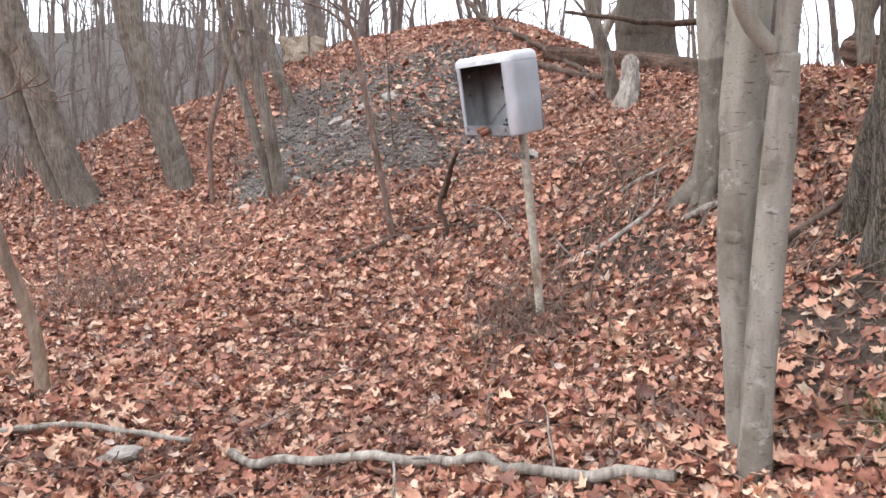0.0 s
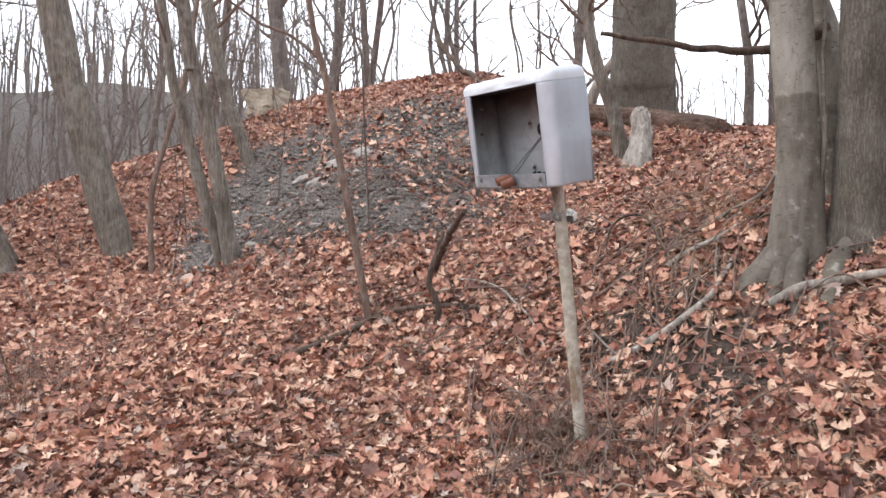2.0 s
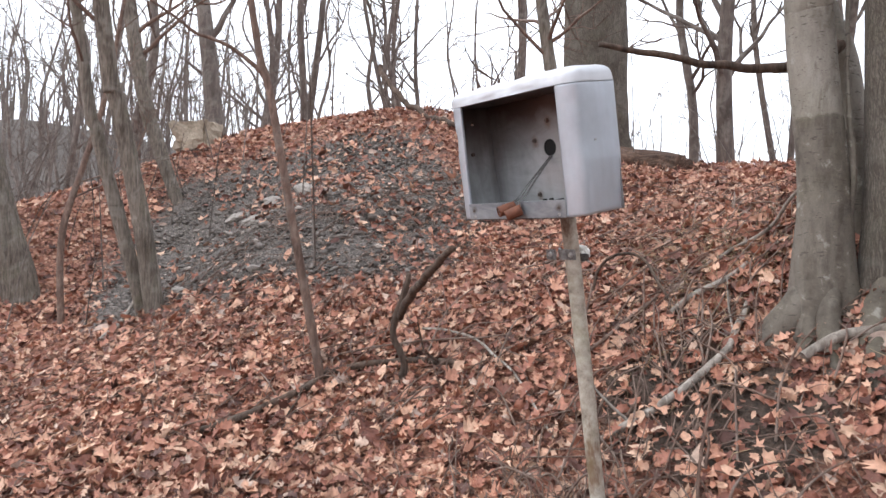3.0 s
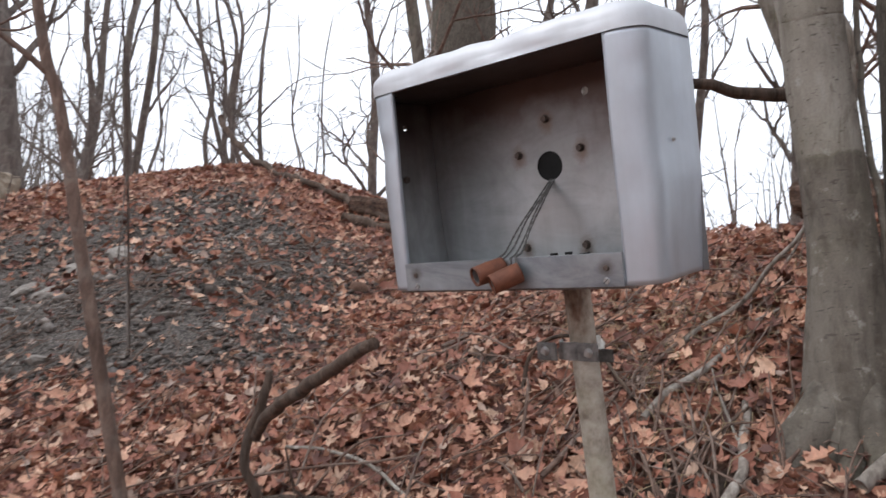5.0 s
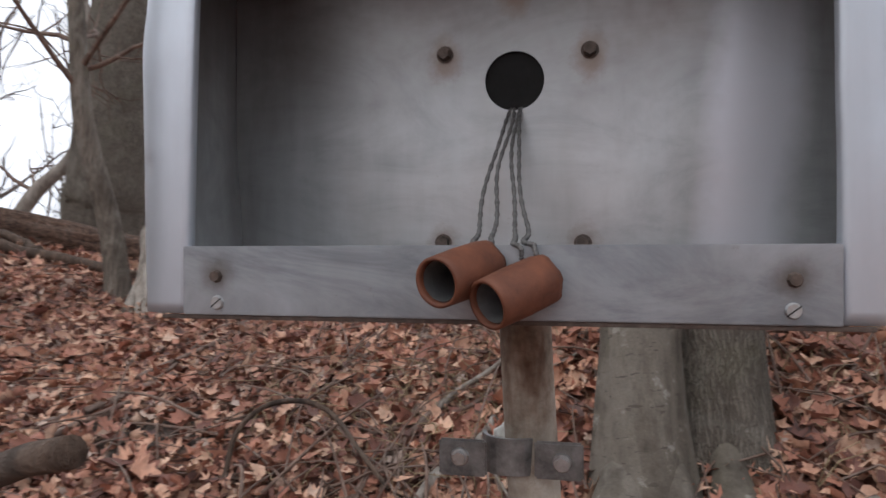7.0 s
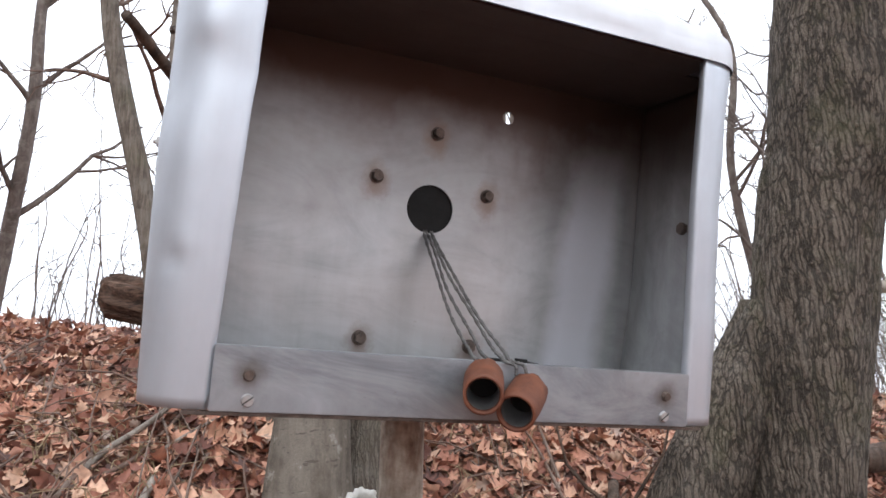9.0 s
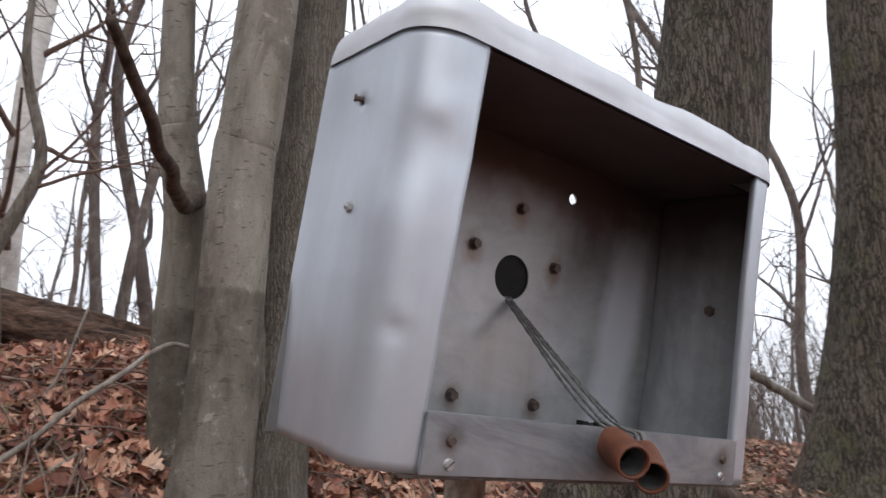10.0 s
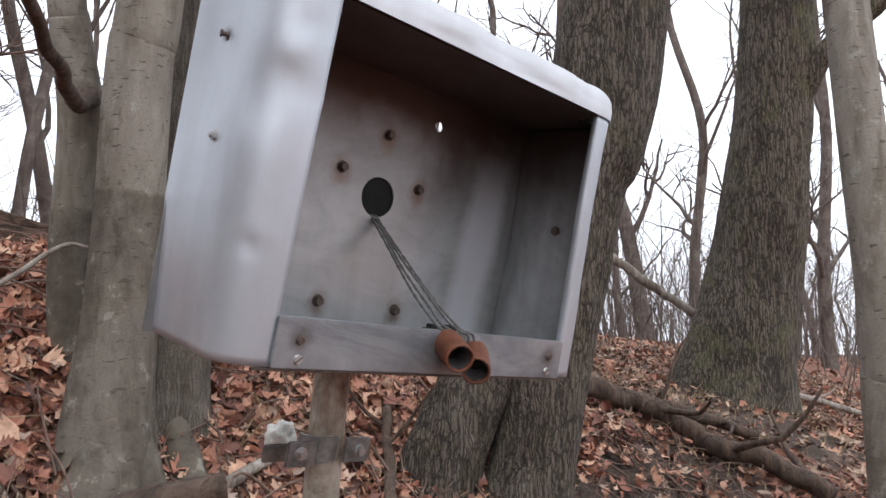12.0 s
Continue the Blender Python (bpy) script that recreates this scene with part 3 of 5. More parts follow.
def build_box():
    box = tagged(new("metal_box_on_pole"), "dented grey sheet-metal box, open front, on a leaning pipe", "utility box")
    box.matrix_world = TILT

    # side walls with rounded front edges and the narrow front lips
    for side in (-1, 1):
        line = [(0.233, 0.010), (0.233, 0.0)] + [p for p in plan(0.292, 0.0, 0.1895, 0.048, 0.0015)]
        line = finer(line, 0.0095)
        zs = [0.001 + 0.386 * k / 44 for k in range(45)]
        bm = bmesh.new()
        grid = []
        for z in zs:
            row = []
            for x, y in line:
                w = x - 0.012 * max(0.0, 0.16 - z) / 0.16 * min(1.0, y / 0.09)
                if side < 0 and x < 0.24:
                    w -= 0.012 * z / 0.386
                p = Vector((side * w, y, z))
                k = dent(p)
                p += Vector((-side, 0.35, 0)).normalized() * k
                row.append(bm.verts.new(p))
            grid.append(row)
        for a, b in zip(grid, grid[1:]):
            for k in range(len(line) - 1):
                f = (a[k], a[k + 1], b[k + 1], b[k])
                mid = sum((q.co for q in f), Vector()) / 4
                if (mid - Vector((-0.291, 0.097, 0.332))).length < 0.0058:
                    continue
                bm.faces.new(f if side > 0 else f[::-1])
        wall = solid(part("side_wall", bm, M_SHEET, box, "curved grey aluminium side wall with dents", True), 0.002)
        # inner faces take the panel's material with its painted-in shade
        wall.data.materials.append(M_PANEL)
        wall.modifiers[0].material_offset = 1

    # back panel with its holes
    bm = bmesh.new()
    W, Z0, Z1, Y = 0.2914, 0.001, 0.388, 0.1845
    loops = [[(-W, Z0), (W, Z0), (W, Z1), (-W, Z1)]]
    for cx, cz, r, n in ((0.002, 0.212, 0.0285, 40), (0.093, 0.338, 0.0075, 14)):
        loops.append([(cx + r * math.cos(2 * math.pi * k / n), cz + r * math.sin(2 * math.pi * k / n)) for k in range(n)])
    edges = []
    for lp in loops:
        vs = [bm.verts.new((x, Y, z)) for x, z in lp]
        edges += [bm.edges.new((vs[k], vs[(k + 1) % len(vs)])) for k in range(len(vs))]
    bmesh.ops.triangle_fill(bm, edges=edges, use_beauty=True)
    bmesh.ops.recalc_face_normals(bm, faces=bm.faces)
    solid(part("back_panel", bm, M_PANEL, box, "stained back panel with painted-in shade and a round cable hole"), 0.002, 0)
    # added black disc keeps the cable hole dark and hides the pole
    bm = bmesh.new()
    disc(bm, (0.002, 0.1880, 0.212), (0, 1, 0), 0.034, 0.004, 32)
    part("hole_backing", bm, M_BLACK, box, "added black disc that darkens the cable hole")

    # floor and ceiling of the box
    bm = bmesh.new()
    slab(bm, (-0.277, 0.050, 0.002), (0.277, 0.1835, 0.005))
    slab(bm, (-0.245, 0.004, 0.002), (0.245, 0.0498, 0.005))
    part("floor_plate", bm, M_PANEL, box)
    # the ceiling takes the dark painted-in shade of the panel's top
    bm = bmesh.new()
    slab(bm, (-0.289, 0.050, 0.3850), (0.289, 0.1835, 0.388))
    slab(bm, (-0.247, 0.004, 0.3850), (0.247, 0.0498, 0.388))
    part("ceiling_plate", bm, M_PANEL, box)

    # lid: a pressed cap with rounded shoulders
    bm = bmesh.new()
    rings = [(-0.0012, 0.3862), (-0.0012, 0.391), (-0.0010, 0.398), (-0.0006, 0.404)]
    rings += [(0.032 * (1 - math.cos(a)), 0.408 + 0.028 * math.sin(a)) for a in [math.pi / 2 * k / 7 for k in range(8)]]
    rings += [(0.06, 0.438), (0.085, 0.4385)]
    grid, first = [], None
    for off, z in rings:
        o = plan(0.293 - off, -0.001 + off, 0.190 - off, max(0.048 - off * 0.3, 0.01), 0.012)
        o = o + [(-x, y) for x, y in o[::-1]]
        first = first or o
        o = finer(o, 0.013, True, first)
        row = []
        for i, (x, y) in enumerate(o):
            sag = 0.0035 * math.sin(x * 31 + 1.0) * (z > 0.40) + 0.004 * math.exp(-((x - 0.06) / 0.04) ** 2) * (y < 0.05) * (z > 0.39)
            knock = min(1.0, max(0.0, (z - 0.386) / 0.02)) * (noise.noise((x * 17, y * 17, z * 30 + 4)) + 0.5 * noise.noise((x * 41, y * 41 + 9, z * 55)))
            row.append(bm.verts.new((x * (1 - 0.004 * knock), y + sag * 0.5 + 0.0022 * max(knock, -0.2), z - abs(sag) * 0.5 - 0.0014 * knock)))
        grid.append(row)
    for a, b in zip(grid, grid[1:]):
        for k in range(len(a)):
            m = (k + 1) % len(a)
            bm.faces.new((a[k], a[m], b[m], b[k]))
    bm.faces.new(grid[-1])
    bmesh.ops.recalc_face_normals(bm, faces=bm.faces)
    part("lid", bm, M_LID, box, "pale metal lid with rounded dented shoulders", True)

    # the folded lower edge, a thin dark bar
    bm = bmesh.new()
    slab(bm, (-0.252, -0.0015, -0.0030), (0.252, 0.004, 0.0002), 0.0006)
    part("lower_fold", bm, M_DARKSTEEL, box, "dark folded edge under the strip")

    # front strip with its screws
    bm = bmesh.new()
    slab(bm, (-0.2325, -0.0035, 0.0005), (0.2325, -0.0005, 0.053), 0.0008)
    strip = part("front_strip", bm, M_STRIP, box, "flat scuffed metal strip along the bottom")
    bm = bmesh.new()
    slab(bm, (-0.2315, -0.0005, 0.0505), (0.2315, 0.009, 0.053))
    part("strip_flange", bm, M_STRIP, strip)
    for sx in (-1, 1):
        bm = bmesh.new()
        disc(bm, (sx * 0.204, -0.0035, 0.030), (0, -1, 0), 0.0052, 0.0035, 8, 0.004)
        part("bolt", bm, M_DARKSTEEL, strip, "dark rusted bolt head")
        bm = bmesh.new()
        disc(bm, (sx * 0.203, -0.0035, 0.010), (0, -1, 0), 0.0055, 0.0025, 14, 0.0045)
        screw = part("screw", bm, M_ZINC, strip, "zinc slotted screw")
        bm = bmesh.new()
        slab(bm, (sx * 0.203 - 0.004, -0.0064, 0.0094), (sx * 0.203 + 0.004, -0.0059, 0.0106))
        for v in bm.verts:
            v.co.z += (v.co.x - sx * 0.203) * 0.8
        part("slot", bm, M_BLACK, screw)

    # bolts on the back panel
    for x, z in PANEL_BOLTS:
        bm = bmesh.new()
        disc(bm, (x, 0.1848, z), (0, -1, 0), 0.0085, 0.002, 16)
        disc(bm, (x, 0.183, z), (0, -1, 0), 0.0068, 0.008, 6, 0.006)
        part("panel_bolt", bm, M_DARKSTEEL, box, "dark rusty hexagonal bolt")
    # bolts through the side walls
    for x, y, z, out, k in ((-0.291, 0.083, 0.222, -1, 0.95), (0.291, 0.085, 0.217, 1, 0.55)):
        bm = bmesh.new()
        disc(bm, (x + out * 0.0005, y, z), (out, 0, 0), 0.0072 * k, 0.0016, 16)
        disc(bm, (x + out * 0.002, y, z), (out, 0, 0), 0.0052 * k, 0.004 * k, 6)
        disc(bm, (x + out * (0.002 + 0.004 * k), y, z), (out, 0, 0), 0.0025 * k, 0.003 * k, 10)
        part("side_bolt", bm, M_ZINC, box, "small bolt through the side wall")
        bm = bmesh.new()
        disc(bm, (x - out * 0.004, y, z), (-out, 0, 0), 0.0075, 0.006, 6)
        part("side_nut", bm, M_DARKSTEEL, box, "dark rusty nut inside the wall")

    # a bent bolt stub hanging in the open hole of one side wall
    bm = bmesh.new()
    disc(bm, (-0.288, 0.1005, 0.3325), (-1, 0.55, 0.05), 0.0026, 0.010, 10)
    disc(bm, (-0.295, 0.1045, 0.333), (-1, 0.55, 0.05), 0.0042, 0.0025, 6)
    part("bent_bolt", bm, M_DARKSTEEL, box, "dark bent bolt in the wall's open hole")

    # loose black connector on the floor of the box
    bm = bmesh.new()
    slab(bm, (0.035, 0.085, 0.006), (0.112, 0.118, 0.048), 0.003)
    slab(bm, (0.050, 0.080, 0.042), (0.060, 0.090, 0.051))
    slab(bm, (0.080, 0.080, 0.042), (0.090, 0.090, 0.052))
    for v in bm.verts:
        if v.co.x < 0.05:
            v.co.z -= 0.010
    part("connector_block", bm, M_BLACK, box, "broken black plastic connector block")

    # two ceramic lamp sockets on their wires
    socks = (((-0.0195, -0.052, 0.0285), (0.004, 0.0, 0.0395)), ((0.0130, -0.050, 0.0145), (0.046, -0.010, 0.0300)))
    for k, (mouth, end) in enumerate(socks):
        mouth, end = Vector(mouth), Vector(end)
        ax = (mouth - end).normalized()
        turn = ax.to_track_quat("Z", "Y").to_matrix().to_4x4()
        L = (mouth - end).length
        prof = [(0.009, 0.0), (0.0165, 0.001), (0.0178, 0.006), (0.0180, L * 0.55), (0.0172, L * 0.9), (0.0170, L), (0.0148, L + 0.0005), (0.0142, L - 0.002), (0.0140, L * 0.35), (0.0, L * 0.33)]
        bm = bmesh.new()
        prev = None
        for r, h in prof:
            row = []
            for i in range(36):
                a = 2 * math.pi * i / 36
                rr = r + (0.0012 * (i % 6 < 3) if h < 0.004 and r > 0.01 else 0)
                row.append(bm.verts.new((rr * math.cos(a), rr * math.sin(a), h)))
            if prev:
                for i in range(36):
                    j = (i + 1) % 36
                    bm.faces.new((prev[i], prev[j], row[j], row[i]))
            prev = row
        bmesh.ops.remove_doubles(bm, verts=bm.verts, dist=1e-5)
        bmesh.ops.recalc_face_normals(bm, faces=bm.faces)
        bm.transform(Matrix.Translation(end) @ turn)
        sock = part("lamp_socket", bm, M_CLAY, box, "reddish-brown ceramic lamp socket", True)
        bm = bmesh.new()
        prev = None
        for s in range(25):
            h = L * 0.36 + (L * 0.58) * s / 24
            r = 0.0133 + 0.0006 * (s % 2)
            row = [bm.verts.new((r * math.cos(2 * math.pi * i / 30), r * math.sin(2 * math.pi * i / 30), h)) for i in range(30)]
            if prev:
                for i in range(30):
                    j = (i + 1) % 30
                    bm.faces.new((prev[i], row[i], row[j], prev[j]))
            prev = row
        bm.transform(Matrix.Translation(end) @ turn)
        part("threaded_sleeve", bm, M_THREAD, sock, "grey threaded metal sleeve", True)
        bm = bmesh.new()
        disc(bm, end + ax * L * 0.34, ax, 0.0132, 0.001, 24)
        part("socket_floor", bm, M_BLACK, sock)
    # braided wires from the hole over the strip to the sockets
    for k, (x0, x1, x2, z2) in enumerate(((-0.003, -0.006, -0.002, 0.046), (0.001, 0.006, 0.008, 0.038), (0.005, 0.022, 0.032, 0.043), (0.008, 0.030, 0.044, 0.041))):
        pts = [(x0, 0.194, 0.190), (x0 + 0.001, 0.180, 0.180), ((x0 + x1) / 2 - 0.004, 0.10, 0.120), (x1, 0.030, 0.068), (x1 + 0.001, 0.004, 0.0555), (x1 * 0.4 + x2 * 0.6, -0.010, 0.052), (x2, -0.012, z2)]
        path = catmull(pts, 14)
        t = np.arange(len(path))
        path[:, 0] += 0.0011 * np.sin(t * 0.31 + k * 2)
        v, f = tube(path, 0.0017 + 0.0005 * np.sin(t * 2.3), 8)
        put("wire", mesh_tri("wire", v, f, M_WIRE), box, "grey braided electric wire")

    # the pole and its clamp
    foot = TILT.inverted() @ Vector((0.045, 0.395, -0.35))
    top = Vector((-0.004, 0.222, 0.30))
    mid = TILT.inverted() @ Vector((0.010, 0.252, 0.86))
    path = catmull([foot, mid, top], 20)
    v, f = tube(path, np.full(len(path), 0.0262), 28)
    put("pole", mesh_tri("pole", v, f, M_POLE), box, "grey lichened pipe with rust patches")
    bm = bmesh.new()
    slab(bm, (-0.073, 0.183, -0.170), (-0.026, 0.188, -0.134), 0.002)
    slab(bm, (0.020, 0.183, -0.168), (0.066, 0.188, -0.132), 0.002)
    for k in range(14):
        a0, a1 = math.pi * (1 + k / 14), math.pi * (1 + (k + 1) / 14)
        c = Vector((-0.004, 0.220, -0.151))
        for r0, r1 in ((0.0272, 0.0315),):
            q = [bm.verts.new(c + Vector((r * math.cos(a), r * math.sin(a), z))) for z in (-0.018, 0.018) for r, a in ((r0, a0), (r1, a0), (r1, a1), (r0, a1))]
            for idx in ((0, 1, 2, 3), (7, 6, 5, 4), (1, 5, 6, 2), (0, 3, 7, 4), (0, 4, 5, 1), (3, 2, 6, 7)):
                bm.faces.new([q[i] for i in idx])
    bmesh.ops.remove_doubles(bm, verts=bm.verts, dist=1e-5)
    bmesh.ops.recalc_face_normals(bm, faces=bm.faces)
    clamp = part("pole_clamp", bm, M_CLAMP, box, "dull zinc clamp bolted round the pole")
    for x in (-0.052, 0.046):
        bm = bmesh.new()
        disc(bm, (x, 0.183, -0.151), (0, -1, 0), 0.0095, 0.003, 20, 0.008)
        disc(bm, (x, 0.180, -0.151), (0, -1, 0), 0.0065, 0.005, 6)
        part("clamp_bolt", bm, M_ZINC, clamp)
    bm = bmesh.new()
    slab(bm, (-0.068, 0.250, -0.184), (0.060, 0.255, -0.158), 0.002)
    part("clamp_back", bm, M_CLAMP, clamp)
    bm = bmesh.new()
    bmesh.ops.create_icosphere(bm, subdivisions=4, radius=0.026)
    for v in bm.verts:
        k = noise.fractal(v.co * 55, 0.8, 2.0, 4)
        v.co = Vector((v.co.x * 0.9, v.co.y * 0.8, v.co.z)) * (1 + 0.35 * k) + Vector((-0.010, 0.300, -0.166))
    part("foam_lump", bm, M_FOAM, box, "crumbly white foam lump behind the clamp", True)
    return box


build_box()


# ---- trees ----
def trunk_mesh(name, stems, material, sides=40, ridge=0.0, lump=0.02, flare=0.0, seed=0.0, steps=14, lobes=5):
    """Stems given as (x, y, z, radius) from the foot up; ridge: depth of bark furrows; flare: spread of the foot."""
    pieces = []
    for s, stem in enumerate(stems):
        p = catmull(stem, steps)
        z0 = p[0][2]
        v, f = tube(p[:, :3], np.maximum(p[:, 3], 0.003), sides)
        n = len(p)
        for i in range(n):
            c = p[i][:3]
            up = p[i][2] - z0
            fl = flare * math.exp(-max(up, 0) / (0.75 * p[0][3] + 0.08))
            for j in range(sides):
                k = i * sides + j
                d = v[k] - c
                r = np.linalg.norm(d)
                if r < 1e-6:
                    continue
                u = d / r
                a = math.atan2(u[1], u[0])
                g = lump * noise.noise((u[0] * 1.3 + seed, u[1] * 1.3 + s * 7, c[2] * 2.2))
                g += fl * (0.65 + 0.55 * math.cos(lobes * a + seed * 3 + s))
                if ridge:
                    q = noise.noise((u[0] * r * 20 + seed, u[1] * r * 20, c[2] * 2.6 + s * 5)) + 0.5 * noise.noise((u[0] * r * 46, u[1] * r * 46 + seed, c[2] * 6.5))
                    g += ridge * (0.5 - abs(q) * 1.6) / max(r, 0.05)
                v[k] = c + d * (1 + g)
        pieces.append((v, f))
    v, t = join(pieces)
    return mesh_tri(name, v, t, material)


def twigs(rng, start, direction, length, radius, depth, out, bend=0.35, kids=(2, 4), up=0.25, coarse=False):
    """Adds a limb and its side twigs to out as (path, radii)."""
    n = (3, 5, 7)[min(depth, 2)] if coarse else 7 if depth > 0 else 4
    pts = [np.array(start, float)]
    d = np.array(direction, float)
    d /= np.linalg.norm(d)
    for k in range(n):
        d = d + rng.normal(0, bend / n * 2.2, 3) + np.array([0, 0, up / n])
        d /= np.linalg.norm(d)
        pts.append(pts[-1] + d * length / n)
    path = np.array(pts)
    out.append((path, np.linspace(radius, max(radius * 0.3, 0.0035), n + 1)))
    if depth <= 0:
        return
    for _ in range(rng.integers(kids[0], kids[1] + 1)):
        i = rng.integers(2, n)
        base = path[i]
        t = path[min(i + 1, n)] - path[i - 1]
        t /= np.linalg.norm(t)
        side = rng.normal(0, 1, 3)
        side -= t * (side @ t)
        side /= np.linalg.norm(side)
        nd = t * rng.uniform(0.5, 1.0) + side * rng.uniform(0.6, 1.0)
        twigs(rng, base, nd, length * rng.uniform(0.4, 0.7), max(radius * rng.uniform(0.35, 0.6), 0.0035), depth - 1, out, bend, kids, up, coarse)


def crown_mesh(name, limbs, material, sides=5):
    return mesh_tri(name, *join([tube(p, r, sides if r[0] > 0.012 else 3, cap=False) for p, r in limbs]), material)


def tree(name, label, stems, material, sides=40, ridge=0.0, lump=0.03, flare=0.0, seed=1, limbs=(), twig_seed=None, twig_from=1.6, twig_n=10, twig_len=1.2, steps=14, category="tree", lobes=5, limb_materials=None, stem_materials=None):
    """A bare tree: each stem is a trunk part; limbs are (points with radii); twigs grow from the stems' upper ends."""
    x, y, z = stems[0][0][:3]
    top = tagged(new(name), label, category)
    top.location = (x, y, z)
    sh = np.array([x, y, z, 0])
    for i, s in enumerate(stems):
        me = trunk_mesh("trunk", [np.array(s, float) - sh], (stem_materials or {}).get(i, material), sides, ridge, lump, flare, seed + i * 3.7, steps, lobes)
        put("trunk", me, top)
    for i, lm in enumerate(limbs):
        p = catmull(np.array(lm, float) - sh, 8)
        v, f = tube(p[:, :3] + np.array([[noise.noise((q[0] * 9, q[1] * 9, q[2] * 9 + a)) * 0.012 for a in (0, 31, 67)] for q in p]), p[:, 3], 12)
        put("limb", mesh_tri("limb", v, f, (limb_materials or {}).get(i, material)), top)
    if twig_seed is not None:
        rng = np.random.default_rng(twig_seed)
        out = []
        for s in stems:
            p = catmull(np.array(s, float) - sh, 8)
            ok = [k for k in range(len(p)) if p[k][2] > twig_from]
            for _ in range(twig_n):
                if not ok:
                    break
                k = ok[rng.integers(0, len(ok))]
                a = rng.uniform(0, 2 * math.pi)
                twigs(rng, p[k][:3], (math.cos(a), math.sin(a), rng.uniform(0.3, 0.9)), twig_len * rng.uniform(0.6, 1.3), min(max(p[k][3] * 0.35, 0.006), 0.05), 2, out)
        if out:
            put("crown", crown_mesh("crown", out, M_TWIG), top, "bare leafless branches and twigs")
    return top


def up_to(stem, z, r, drift=(0, 0)):
    """Carries a stem on upwards to a height."""
    x, y = stem[-1][:2]
    dx, dy, dz = [stem[-1][i] - stem[-2][i] for i in range(3)]
    k = (z - stem[-1][2]) / max(dz, 0.1) * 0.6
    return stem + [(x + dx * k * 0.5 + drift[0] * 0.5, y + dy * k * 0.5 + drift[1] * 0.5, (z + stem[-1][2]) / 2, (r + stem[-1][3]) / 2),
                   (x + dx * k + drift[0], y + dy * k + drift[1], z, r)]


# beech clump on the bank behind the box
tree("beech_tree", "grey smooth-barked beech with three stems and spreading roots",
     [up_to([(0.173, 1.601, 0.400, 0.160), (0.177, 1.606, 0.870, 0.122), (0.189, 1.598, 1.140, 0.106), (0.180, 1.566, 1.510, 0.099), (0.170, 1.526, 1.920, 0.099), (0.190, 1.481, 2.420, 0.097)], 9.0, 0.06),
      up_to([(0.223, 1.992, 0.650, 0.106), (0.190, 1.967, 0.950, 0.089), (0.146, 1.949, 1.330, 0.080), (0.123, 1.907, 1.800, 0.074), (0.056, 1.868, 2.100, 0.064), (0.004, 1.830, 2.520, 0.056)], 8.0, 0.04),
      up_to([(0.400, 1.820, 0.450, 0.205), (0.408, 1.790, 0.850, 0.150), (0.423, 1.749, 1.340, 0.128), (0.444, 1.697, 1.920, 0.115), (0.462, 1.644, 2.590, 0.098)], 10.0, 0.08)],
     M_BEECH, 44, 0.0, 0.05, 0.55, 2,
     limbs=[[(0.13, 1.87, 1.88, 0.042), (0.08, 1.76, 1.83, 0.032), (0.01, 1.60, 1.765, 0.025), (-0.105, 1.33, 1.75, 0.019), (-0.26, 1.03, 1.79, 0.015), (-0.377, 0.807, 1.825, 0.011)],
            [(0.18, 1.59, 0.86, 0.045), (0.10, 1.50, 0.66, 0.075), (-0.02, 1.39, 0.46, 0.068), (-0.17, 1.25, 0.31, 0.038), (-0.30, 1.10, 0.15, 0.014)],
            [(0.24, 1.56, 0.80, 0.035), (0.27, 1.46, 0.60, 0.050), (0.36, 1.30, 0.38, 0.036), (0.42, 1.18, 0.28, 0.026), (0.52, 1.10, 0.20, 0.016)],
            [(0.40, 1.70, 0.84, 0.040), (0.41, 1.54, 0.62, 0.062), (0.52, 1.34, 0.42, 0.046), (0.66, 1.22, 0.30, 0.034), (0.86, 1.16, 0.22, 0.020)],
            [(0.20, 1.54, 0.78, 0.025), (0.20, 1.44, 0.58, 0.038), (0.22, 1.30, 0.36, 0.030), (0.30, 1.20, 0.30, 0.02), (0.28, 1.06, 0.14, 0.012)],
            [(0.31, 1.60, 0.62, 0.013), (0.275, 1.615, 0.95, 0.011), (0.31, 1.605, 1.25, 0.012), (0.28, 1.62, 1.65, 0.010), (0.30, 1.62, 2.3, 0.009)]],
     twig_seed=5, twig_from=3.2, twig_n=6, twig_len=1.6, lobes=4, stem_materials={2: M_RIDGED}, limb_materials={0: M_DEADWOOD})

